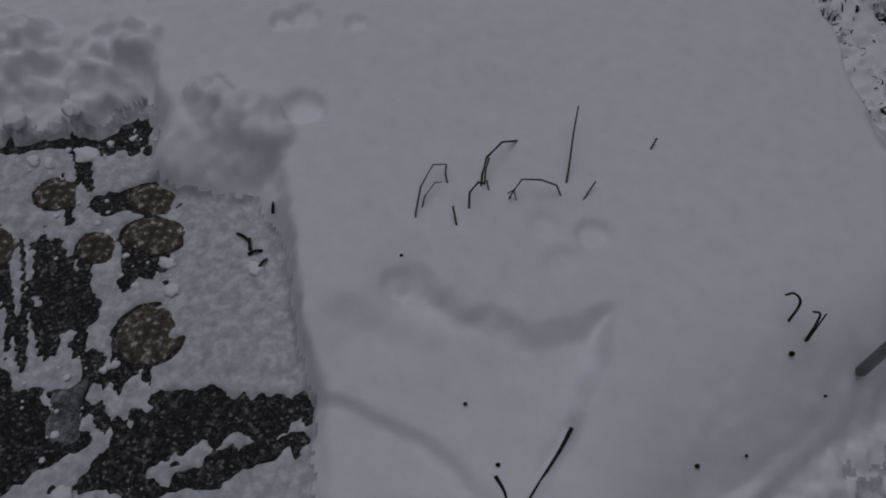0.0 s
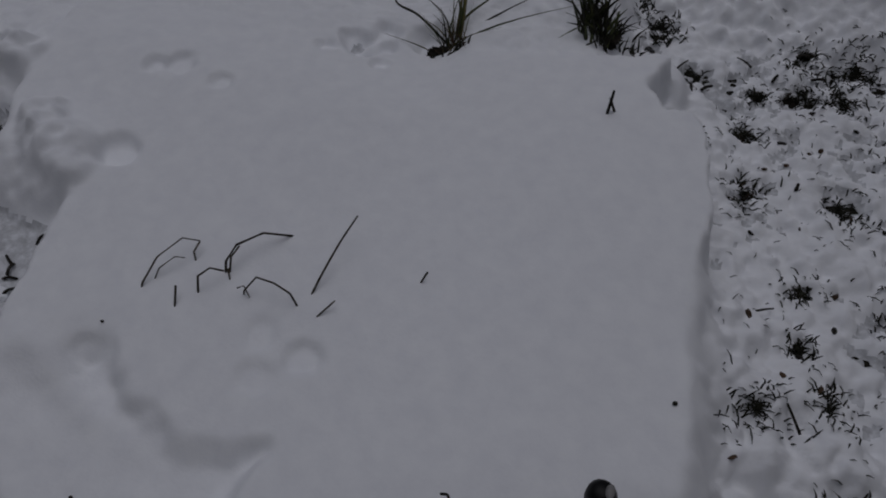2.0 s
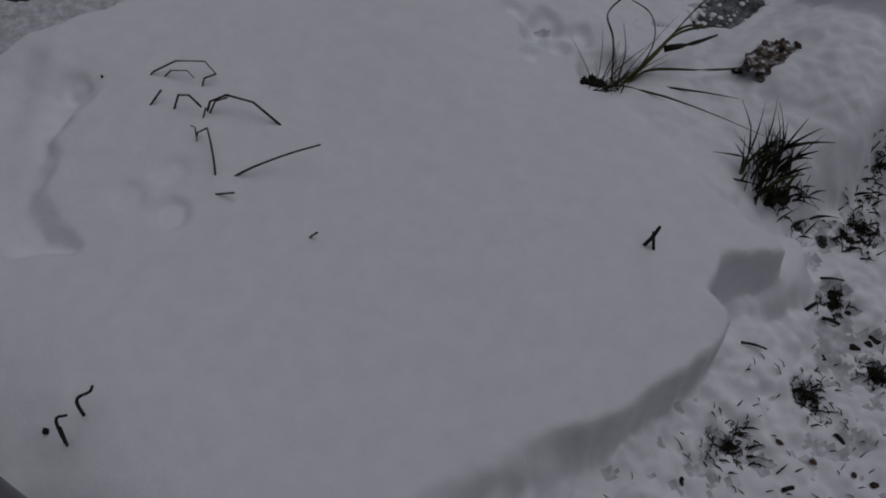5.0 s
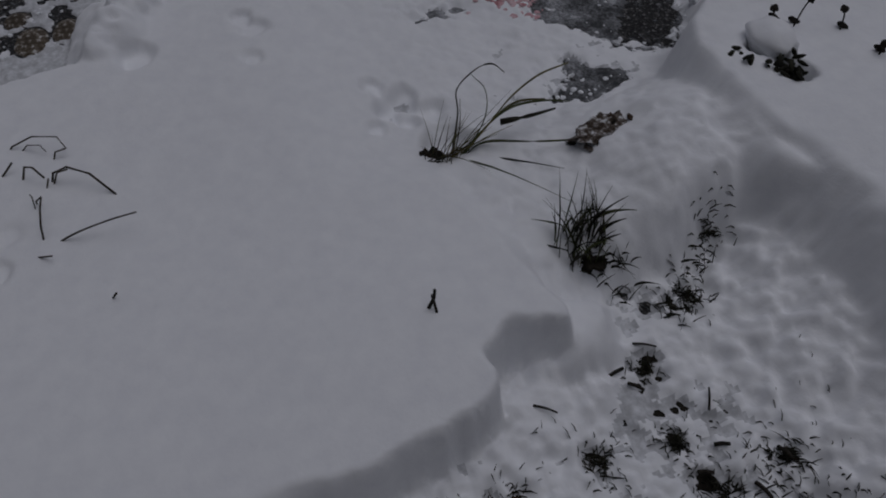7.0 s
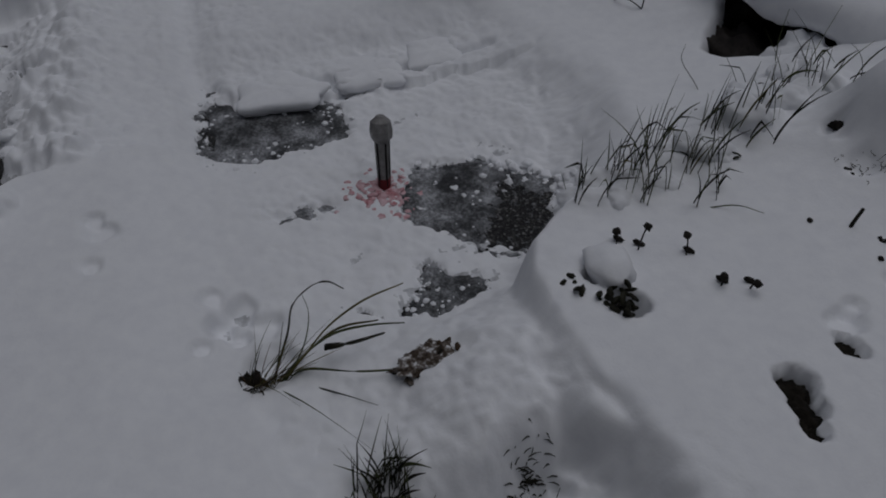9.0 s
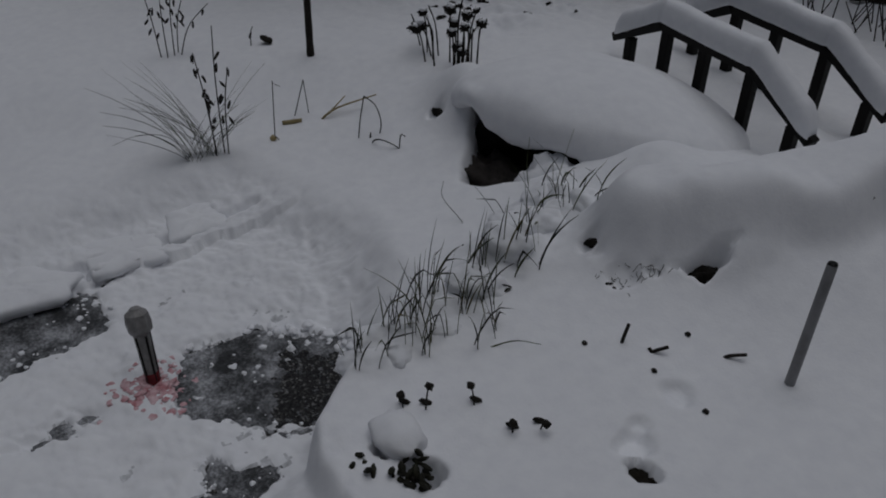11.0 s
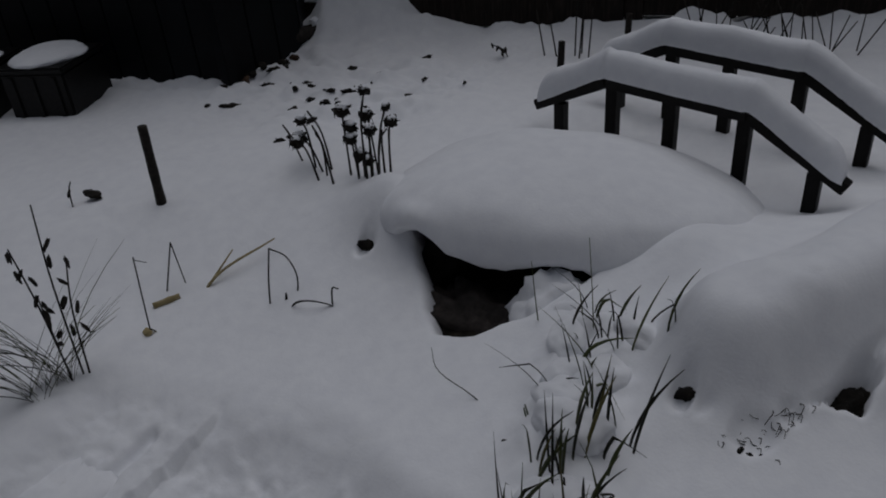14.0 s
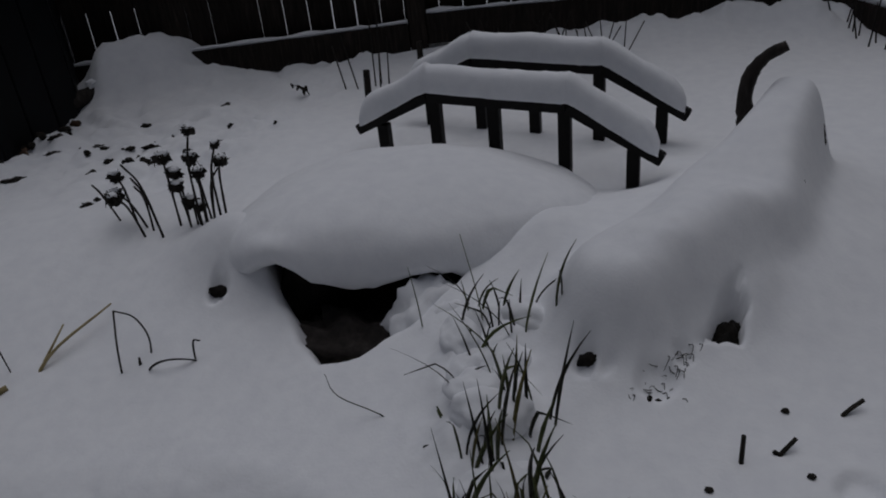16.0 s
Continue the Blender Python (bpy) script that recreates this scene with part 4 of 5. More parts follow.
# tangle of roots at the foot of the snowy log
roots = thing("root_tangle", None, "tangle of dark roots at the foot of the snowy log", "roots")
for k in range(42):
    t = rng.uniform(0, 1) ** 1.6
    x, y = 0.345 + 0.075 * t + (0.022 - 0.012 * t) * rng.normal(), 3.755 + 0.13 * t + (0.020 - 0.012 * t) * rng.normal()
    w, ln = rng.uniform(0, 6.28), rng.uniform(0.010, 0.028)
    dx, dy = ln * math.cos(w), ln * math.sin(w)
    pts = [(x, y, at(x, y, -0.004)), (x + dx * 0.6 - dy * 0.3, y + dy * 0.6 + dx * 0.3, at(x, y, 0.002)), (x + dx, y + dy, at(x + dx, y + dy, -0.001))]
    part("root", tube("root", pts, rng.uniform(0.0007, 0.0015), 0.0006, TWIG, 5, 1.0, 3), roots)
for k in range(7):
    x, y = 0.345 + 0.02 * rng.normal(), 3.76 + 0.02 * rng.normal()
    thing("soil_clump", lump("soil_clump", rng.uniform(0.003, 0.008), 0.004, 0.003, SOIL, 410 + k, 0.6, 2.5, 3, 0.4), "speck of dark soil among roots in the snow", "soil", m=pose(x, y, at(x, y, -0.001), 0, 0, 40 * k))


# ---- stakes and lights ----
stake = thing("garden_stake", None, "grey metal stake with a black plastic head, leaning in the snow", "stake")
sb, st = Vector((1.014, 0.880, 0.12)), Vector((1.058, 0.919, 0.625))
ax = (st - sb).normalized()
part("tube", tube("tube", [sb, st - ax * 0.09], 0.0115, 0.0115, METAL, 16), stake, "grey galvanised tube")
part("collar", tube("collar", [st - ax * 0.105, st - ax * 0.02], 0.0142, 0.0138, RUBBER, 16), stake, "black plastic collar")
head = part("head", mesh_of("head", *tube_data([st - ax * 0.03, st - ax * 0.02, st - ax * 0.006, st + ax * 0.004], [0.0145, 0.0172, 0.0172, 0.011], 16), RUBBER), stake, "black plastic head with a groove")
part("lens", lump("lens", 0.0055, 0.009, 0.005, LAMP, 41, 0.05), head, "pale plastic lens", Matrix.Translation(st + ax * 0.004 + Vector((0.006, 0, 0))))
pole = thing("garden_stake", None, "plain grey metal stake with dark end, standing in deep snow", "stake")
pb, pt = Vector((0.850, 3.853, 0.15)), Vector((0.842, 3.868, 0.652))
part("tube", tube("tube", [pb, pt], 0.0125, 0.0115, METAL, 16), pole)
part("plug", tube("plug", [pt - (pt - pb) * 0.004, pt + (pt - pb) * 0.006], 0.0108, 0.0105, RUBBER, 16), pole, "dark plug in the end")

light = thing("garden_light", None, "cloudy faceted plastic garden light with frost, in red-stained snow", "light")
lb, lt = Vector((-0.256, 2.628, 0.045)), Vector((-0.312, 2.641, 0.285))
la = (lt - lb)
part("stem", mesh_of("stem", *tube_data([lb + la * k for k in (0, 0.2, 0.45, 0.72)], [0.017, 0.018, 0.020, 0.023], 10), LAMP, False), light)
for k in range(5):
    a = 2 * math.pi * k / 5 + 0.3
    o = Vector((math.cos(a), math.sin(a), 0)) * 0.0195
    part("rib", tube("rib", [lb + la * 0.12 + o * 0.93, lb + la * 0.70 + o * 1.12], 0.0035, 0.0035, RUBBER, 6), light, "dark rib")
part("head", mesh_of("head", *tube_data([lb + la * k for k in (0.70, 0.74, 0.84, 0.95, 1.0)], [0.024, 0.033, 0.035, 0.031, 0.016], 8), LAMP, False), light, "faceted clear head")
part("cap", mesh_of("cap", *tube_data([lb + la * k for k in (0.99, 1.015, 1.025)], [0.017, 0.014, 0.006], 8), LAMP, False), light)
part("base", tube("base", [lb + la * 0.02, lb + la * 0.20], 0.0205, 0.0205, REDP, 12), light, "dark red base ring")
verts, faces = [], []
for k in range(240):
    a, r = rng.uniform(0, 6.28), abs(rng.normal(0, 0.048)) + 0.012
    x, y, s = -0.24 + r * math.cos(a) * 0.9, 2.625 + r * math.sin(a) * 1.2, rng.uniform(0.004, 0.014)
    bm = bmesh.new()
    bmesh.ops.create_icosphere(bm, subdivisions=2, radius=s)
    z = max(at(x, y), 0.046)
    o = len(verts)
    for v in bm.verts:
        q = v.co * (1 + 0.5 * noise.noise(v.co * 120 + Vector((k, 0, 0))))
        verts.append((x + q.x, y + q.y, z + q.z * 0.22))
    faces += [tuple(v.index + o for v in f.verts) for f in bm.faces]
    bm.free()
thing("stained_snow", mesh_of("stained_snow", verts, faces, PINK), "crumbs of snow stained pink round the garden light", "snow", kind="stuff")


def stake_wood(x0, y0, z0, x1, y1, z1, r, label):
    thing("wooden_stake", tube("wooden_stake", [(x0, y0, z0), (x1, y1, z1)], r, r * 0.92, TWIG, 8, 1.0, 6, 0.06), label, "stake")


stake_wood(-1.618, 3.79, 0.28, -1.605, 3.795, 0.598, 0.017, "dark round wooden stake in smooth snow")
stake_wood(-0.955, 5.27, 0.3, -0.945, 5.275, 0.535, 0.015, "dark wooden stake behind the bridge")
stake_wood(-0.955, 5.88, 0.3, -0.952, 5.885, 0.49, 0.016, "short dark stake near the fence")


# ---- stems, twigs ----
def stem(pts, r0, r1, material, label, category="plant stem", name="dry_grass", flat=1.0, per=5):
    return thing(name, tube(name, pts, r0, r1, material, 6, flat, per), label, category)


bent = "thin bent dry grass stem sticking out of smooth snow"
stem([(0.442, 1.252, 0.135), (0.455, 1.320, 0.180), (0.467, 1.400, 0.210), (0.480, 1.465, 0.229)], 0.0026, 0.0018, STALK, "long straight dry stem rising from smooth snow")
stem([(0.443, 1.256, 0.15), (0.423, 1.264, 0.195), (0.388, 1.268, 0.208), (0.347, 1.27, 0.205), (0.325, 1.249, 0.175), (0.319, 1.244, 0.14)], 0.0022, 0.0018, STALK, bent, per=1)
stem([(0.317, 1.242, 0.190), (0.330, 1.248, 0.197), (0.338, 1.244, 0.165)], 0.0018, 0.0012, STALK, bent, per=1)
stem([(0.119, 1.151, 0.115), (0.121, 1.198, 0.17), (0.13, 1.25, 0.195), (0.155, 1.307, 0.2), (0.184, 1.322, 0.185)], 0.0024, 0.0014, STALK, bent, per=1)
stem([(0.184, 1.32, 0.185), (0.183, 1.296, 0.18), (0.193, 1.278, 0.145)], 0.0022, 0.0018, STALK, bent, per=1)
stem([(0.127, 1.192, 0.135), (0.139, 1.235, 0.18), (0.16, 1.266, 0.19), (0.175, 1.276, 0.18)], 0.0018, 0.001, STALK, bent, per=1)
stem([(0.261, 1.273, 0.14), (0.263, 1.292, 0.19), (0.272, 1.326, 0.207), (0.307, 1.373, 0.205), (0.348, 1.417, 0.16)], 0.0028, 0.0026, STALK, bent, per=1)
stem([(0.269, 1.273, 0.14), (0.27, 1.302, 0.195), (0.278, 1.327, 0.205)], 0.0022, 0.002, STALK, bent, per=1)
stem([(0.235, 1.215, 0.155), (0.235, 1.235, 0.200), (0.253, 1.255, 0.210), (0.268, 1.272, 0.185)], 0.0026, 0.0022, STALK, bent, per=1)
stem([(0.273, 1.280, 0.185), (0.281, 1.265, 0.155)], 0.0022, 0.0016, STALK, bent, per=1)
stem([(0.200, 1.205, 0.190), (0.213, 1.160, 0.150)], 0.0024, 0.0022, STALK, "short stiff dry stem lying in the snow")
stem([(0.470, 1.230, 0.155), (0.510, 1.282, 0.190)], 0.002, 0.0018, STALK, "short dry stem beside a longer one")
stem([(0.640, 1.380, 0.160), (0.657, 1.402, 0.200)], 0.0018, 0.0022, STALK, "single short dry stem in smooth snow")
stem([(0.842, 0.985, 0.232), (0.856, 0.982, 0.243), (0.862, 0.96, 0.236), (0.86, 0.952, 0.12)], 0.0022, 0.003, TWIG, "small dark curled twig end", "twig", "twig")
stem([(0.882, 0.945, 0.242), (0.889, 0.93, 0.246), (0.893, 0.912, 0.11)], 0.002, 0.003, TWIG, "small dark forked twig", "twig", "twig")
stem([(0.902, 0.936, 0.25), (0.895, 0.917, 0.15)], 0.0016, 0.0024, TWIG, "small dark forked twig", "twig", "twig")
# dark stems that draw the shade inside open cracks of the snow
for pts in ([(0.43, 0.748), (0.405, 0.705), (0.375, 0.66), (0.335, 0.60)], [(0.285, 0.655), (0.30, 0.63), (0.305, 0.61)]):
    stem([(x, y, at(x, y) + 0.001) for x, y in pts], 0.004, 0.002, TWIG, "dark stem laid along a crack in the snow as its shaded gap", "twig", "twig")
for x, y, a in ((-0.235, 1.16, 20), (-0.25, 1.18, 100), (-0.215, 1.13, 60), (-0.27, 1.20, 150), (-0.20, 1.25, 95)):
    z = at(x, y) + 0.004
    stem([(x - 0.016 * math.cos(radians(a)), y - 0.016 * math.sin(radians(a)), z), (x, y, z + 0.006), (x + 0.016 * math.cos(radians(a)), y + 0.016 * math.sin(radians(a)), z)], 0.004, 0.003, TWIG, "scrap of dark twig beside the paving", "twig", "twig")
for x, y, r in ((0.860, 0.892, 0.010), (0.230, 0.790, 0.007), (0.095, 1.095, 0.006), (1.168, 1.292, 0.008), (0.660, 0.685, 0.009), (0.290, 0.675, 0.008), (0.760, 0.710, 0.006), (0.935, 0.830, 0.006)):
    thing("seed_head", lump("seed_head", r * 0.6, r * 0.5, r * 0.55, TWIG, x * 10, 0.35, 2.5, 2), "tiny dark seed head on the snow", "seed head", "dark specks on the snow", m=pose(x, y, at(x, y, r * 0.4)))
stem([(0.882, 1.965, 0.16), (0.886, 1.985, 0.22), (0.888, 1.988, 0.255)], 0.0042, 0.0032, TWIG, "small dark forked twig standing in smooth snow", "twig", "twig")
stem([(0.915, 1.992, 0.16), (0.897, 1.988, 0.20), (0.884, 1.984, 0.235)], 0.0032, 0.003, TWIG, "small dark twig leaning on its neighbour", "twig", "twig")
for (x, y, z), d in (((0.522, 3.63, 0.315), (0.0, 0.012, 0.045)), ((0.585, 3.66, 0.30), (0.03, 0.03, 0.03)), ((0.705, 3.80, 0.31), (0.035, 0.03, 0.02)), ((0.588, 3.665, 0.30), (-0.01, 0.0, 0.012))):
    stem([(x - d[0] * 0.6, y - d[1] * 0.6, z - 0.05), (x, y, z), (x + d[0], y + d[1], z + d[2])], 0.0052, 0.0045, TWIG, "short cut woody stem sticking out of deep snow", "twig", "twig")
for x, y in ((0.60, 3.78), (0.64, 3.62), (0.47, 3.55), (0.80, 3.62)):
    thing("seed_head", lump("seed_head", 0.008, 0.007, 0.006, TWIG, x * 13, 0.35, 2.5, 2), "tiny dark seed head on the snow", "seed head", "dark specks on the snow", m=pose(x, y, at(x, y, 0.003)))
# low dried flowers on the raised bed
for x, y, h, lean in ((0.425, 3.10, 0.09, 0.02), (0.485, 3.20, 0.05, -0.02), (0.62, 3.28, 0.03, 0.02), (0.60, 3.22, 0.03, 0.0), (0.395, 3.06, 0.035, -0.01)):
    z = at(x, y)
    plant = thing("dried_flower", None, "low dried flower with a dark head poking out of snow", "plant", "low dried flowers")
    part("stalk", tube("stalk", [(x, y, z - 0.03), (x + lean * 0.5, y, z + h * 0.6), (x + lean, y, z + h)], 0.0022, 0.0018, TWIG, 6), plant)
    part("flower_head", lump("flower_head", 0.011, 0.010, 0.009, TWIG, x * 17, 0.4, 2.5, 2), plant, m=pose(x + lean, y, z + h))
    part("leaf", lump("leaf", 0.016, 0.006, 0.008, TWIG, x * 19, 0.4, 2.5, 2), plant, m=pose(x - 0.012, y + 0.01, z + 0.006, 0, 20, 50))


# ---- grasses ----
def blade_mesh(base, lean, height, bend, width, material, kink=None):
    """One tapering blade from base, leaning by lean (x, y) over its height, its tip falling by bend."""
    b = np.array(base, float)
    pts, curl = [], rng.normal(0, 0.45)
    for k in range(7):
        t = k / 6
        up = height * (t - bend * t * t * 0.55)
        out = (0.35 * t + 0.65 * t * t)
        side = curl * t * t
        pts.append(b + np.array([lean[0] * out - lean[1] * side, lean[1] * out + lean[0] * side, up]))
    if kink:
        for k in range(7):
            t = k / 6
            if t > kink:
                pts[k] = pts[k] + np.array([lean[0], lean[1], -height * 1.1]) * (t - kink)
    rad = [width * (0.75 + 0.5 * t) if t < 0.5 else width * (1.0 - 1.7 * (t - 0.5)) for t in np.linspace(0, 1, 7)]
    return mesh_of("blade", *tube_data(pts, rad, 4, 0.35), material)


def tuft(name, x, y, count, spread, height, width, mats, label, drift=(0, 0), splay=0.5, bend=0.6, category="grass"):
    ob = thing(name, None, label, category)
    for k in range(count):
        a, r = rng.uniform(0, 6.28), spread * math.sqrt(rng.uniform(0, 1))
        bx, by = x + r * math.cos(a), y + r * math.sin(a)
        h = height * rng.uniform(0.5, 1.15)
        lean = (drift[0] * h * rng.uniform(0.4, 1.3) + splay * h * rng.uniform(-1, 1), drift[1] * h * rng.uniform(0.4, 1.3) + splay * h * rng.uniform(-1, 1))
        kink = rng.uniform(0.45, 0.8) if rng.uniform() < 0.35 else None
        base = (bx, by, at(bx, by, -0.012))
        part("blade", blade_mesh(base, lean, h, bend * rng.uniform(0.1, 1.2), width * rng.uniform(0.7, 1.2), mats[int(rng.integers(len(mats)))], kink), ob)
    return ob


SEDGE = [BLADE, BLADE, DARKGRASS, DARKGRASS, OLIVE]
row = "green-brown sedge tuft with bent blades poking through snow beside the paving"
for x, y, n_, h in ((0.20, 3.08, 13, 0.13), (0.16, 3.19, 17, 0.16), (0.23, 3.24, 15, 0.15), (0.10, 3.31, 16, 0.17), (0.19, 3.42, 16, 0.16), (0.27, 3.36, 9, 0.13), (0.06, 3.50, 12, 0.15), (0.12, 3.62, 12, 0.15)):
    tuft("sedge", x, y, int(n_ * 1.0), 0.06, h * 1.4, 0.0044, SEDGE, row, (-0.04, 0.12), 0.34, 0.35)
back_row = "dark sedge tuft bowed down with clotted snow by the hollow"
for x, y, n_, h in ((0.03, 3.70, 13, 0.17), (0.0, 3.83, 13, 0.17), (-0.06, 3.93, 9, 0.18), (0.08, 3.86, 8, 0.2)):
    tuft("sedge", x, y, int(n_ * 0.8), 0.08, h * 0.95, 0.0036, [BLADE, DARKGRASS, DARKGRASS], back_row, (-0.12, -0.12), 0.6, 0.5)
for k, (x, y, s) in enumerate(((0.01, 3.66, 0.04), (-0.03, 3.76, 0.04), (0.03, 3.78, 0.045), (-0.09, 3.86, 0.04), (0.05, 3.92, 0.04), (0.13, 3.5, 0.035), (0.20, 3.3, 0.03), (0.14, 3.12, 0.035), (0.24, 3.14, 0.025), (0.05, 3.62, 0.05), (0.10, 3.46, 0.045), (0.18, 3.05, 0.03))):
    thing("snow_lump", lump("snow_lump", s * 1.7, s * 1.3, s * 1.1, SNOW, 60 + k, 0.25, 1.4, 4), "clot of snow caught among sedge blades", "snow", "clots in the sedge", m=pose(x, y, at(x, y, -s * 0.45), 0, 0, 40 * k))
for pts, r in (([(-0.219, 3.931, 0.24), (-0.213, 3.901, 0.38), (-0.239, 3.926, 0.47)], 0.003), ([(-0.031, 3.861, 0.2), (-0.052, 3.89, 0.4), (-0.134, 4.017, 0.52)], 0.003), ([(0.063, 3.854, 0.2), (0.059, 3.908, 0.35), (0.078, 3.956, 0.42), (0.15, 4.035, 0.46)], 0.0034), ([(-0.099, 3.612, 0.15), (-0.199, 3.65, 0.24), (-0.31, 3.636, 0.3), (-0.356, 3.668, 0.33)], 0.003),
               ([(-0.001, 3.58, 0.15), (-0.037, 3.601, 0.26), (-0.077, 3.634, 0.31)], 0.0065), ([(-0.017, 3.616, 0.15), (-0.044, 3.621, 0.26), (-0.081, 3.644, 0.31)], 0.006), ([(-0.007, 3.521, 0.15), (-0.046, 3.549, 0.27), (-0.078, 3.553, 0.28), (-0.071, 3.538, 0.25)], 0.005), ([(0.187, 3.463, 0.15), (0.179, 3.509, 0.28), (0.186, 3.535, 0.3), (0.153, 3.51, 0.3), (0.08, 3.435, 0.28), (0.104, 3.396, 0.18)], 0.005),
               ([(0.055, 3.654, 0.17), (0.057, 3.676, 0.26), (0.066, 3.721, 0.29), (0.116, 3.804, 0.28)], 0.0042), ([(0.012, 3.803, 0.2), (0.014, 3.823, 0.3), (0.013, 3.862, 0.33), (0.068, 3.928, 0.3)], 0.0042), ([(-0.058, 3.725, 0.2), (-0.025, 3.766, 0.3), (0.03, 3.825, 0.3), (0.056, 3.904, 0.27)], 0.0038), ([(0.046, 3.645, 0.17), (0.072, 3.677, 0.27), (0.101, 3.723, 0.26)], 0.004)):
    stem(pts, r, r * 0.45, (DARKGRASS, BLADE)[len(pts) % 2], "long kinked sedge blade rising over clotted snow", "grass", "sedge", 0.5)
stem([(0.30, 3.30, 0.25), (0.36, 3.40, 0.30), (0.42, 3.45, 0.31)], 0.0024, 0.0012, BLADE, "thin sedge blade lying towards open snow", "grass", "sedge", 0.4)

# tufts beside the snow slab
straw = thing("grass_tuft", None, "yellow-green grass tuft with long arching blades beside the snow slab", "grass")
for lx, ly, h, bd, w, mt in ((0.10, 0.25, 0.12, 0.3, 0.0045, DARKGRASS), (0.20, 0.26, 0.09, 0.4, 0.003, BLADE), (0.02, 0.16, 0.17, 0.2, 0.003, OLIVE), (-0.03, 0.12, 0.17, 0.3, 0.003, BLADE), (-0.02, 0.05, 0.12, 0.1, 0.004, DARKGRASS), (0.05, 0.14, 0.14, 0.2, 0.003, OLIVE), (-0.12, 0.10, 0.15, 1.0, 0.0028, BLADE), (0.16, 0.02, 0.03, 0.9, 0.003, LEAF), (0.10, -0.02, 0.03, 0.9, 0.003, LEAF)):
    bx, by = 0.43 + rng.uniform(-0.03, 0.03), 2.17 + rng.uniform(-0.03, 0.03)
    part("blade", blade_mesh((bx, by, at(bx, by, -0.01)), (lx, ly), h, bd, w, mt), straw)
for k in range(24):
    a, h = radians(rng.uniform(35, 150)), rng.uniform(0.04, 0.12)
    bx, by = 0.43 + rng.uniform(-0.03, 0.03), 2.17 + rng.uniform(-0.03, 0.03)
    ln = rng.uniform(0.06, 0.18)
    part("blade", blade_mesh((bx, by, at(bx, by, -0.01)), (ln * math.cos(a) * 0.8, ln * math.sin(a)), h, rng.uniform(0.5, 1.3), rng.uniform(0.002, 0.0036), (OLIVE, DARKGRASS, OLIVE, LEAF)[k % 4]), straw)
for pts, r, mt in (([(0.429, 2.20, 0.10), (0.427, 2.278, 0.19), (0.402, 2.344, 0.24), (0.357, 2.436, 0.25), (0.303, 2.544, 0.22)], 0.0042, OLIVE), ([(0.432, 2.20, 0.10), (0.424, 2.271, 0.18), (0.394, 2.351, 0.2), (0.384, 2.44, 0.19), (0.367, 2.528, 0.15)], 0.004, BLADE), ([(0.395, 2.327, 0.16), (0.416, 2.386, 0.18), (0.401, 2.471, 0.17)], 0.006, DARKGRASS), ([(0.425, 2.22, 0.10), (0.429, 2.273, 0.14), (0.487, 2.389, 0.16), (0.498, 2.497, 0.15), (0.455, 2.524, 0.15)], 0.003, BLADE),
                   ([(0.40, 2.20, 0.10), (0.30, 2.25, 0.13), (0.222, 2.275, 0.14), (0.22, 2.325, 0.19), (0.223, 2.369, 0.2), (0.221, 2.408, 0.16)], 0.004, DARKGRASS), ([(0.434, 2.21, 0.10), (0.407, 2.277, 0.19), (0.338, 2.306, 0.22), (0.247, 2.303, 0.2)], 0.003, BLADE), ([(0.422, 2.218, 0.10), (0.411, 2.289, 0.18), (0.38, 2.37, 0.2), (0.349, 2.467, 0.16)], 0.0045, OLIVE), ([(0.424, 2.196, 0.10), (0.386, 2.223, 0.17), (0.324, 2.245, 0.2)], 0.003, STALK)):
    part("blade", tube("blade", pts, r * 1.6, r * 0.45, mt, 5, 0.4), straw)
thing("soil_clump", lump("soil_clump", 0.034, 0.026, 0.02, SOIL, 5, 0.5, 2.5, 4, 0.4), "dark clump of soil and roots under the grass tuft", "soil", m=pose(0.405, 2.145, at(0.405, 2.145, -0.003)))
thing("soil_clump", lump("soil_clump", 0.035, 0.028, 0.014, SOIL, 6, 0.6, 2.5, 4, 0.5), "dark wet soil among grass in thin snow", "soil", m=pose(0.80, 2.39, at(0.80, 2.39, -0.016)))
thing("soil_clump", lump("soil_clump", 0.05, 0.04, 0.016, SOIL, 7, 0.6, 2.5, 4, 0.5), "dark wet soil showing through trodden snow", "soil", m=pose(0.95, 2.56, at(0.95, 2.56, -0.020)))
tuft("grass_tuft", 0.43, 2.16, 36, 0.045, 0.055, 0.003, [DARKGRASS, LEAF], "short dark grass stubble round the tuft", (0, 0.1), 0.8)
tuft("grass_tuft", 0.78, 2.37, 80, 0.06, 0.14, 0.0042, [DARKGRASS, DARKGRASS, BLADE], "dark upright grass tuft with broken blades in thin snow", (-0.15, 0.2), 0.45, 0.3)
tuft("grass_tuft", 0.85, 2.43, 40, 0.05, 0.06, 0.003, [DARKGRASS], "low dark grass beside a taller tuft", (0, 0.1), 0.7)
tuft("grass_tuft", 0.95, 2.55, 50, 0.06, 0.05, 0.003, [DARKGRASS], "low dark grass poking through trodden snow", (0, 0.1), 0.8)
tuft("grass_tuft", 0.87, 2.62, 30, 0.045, 0.045, 0.003, [DARKGRASS], "low dark grass poking through trodden snow", (0, 0.1), 0.8)
verts, faces = [], []
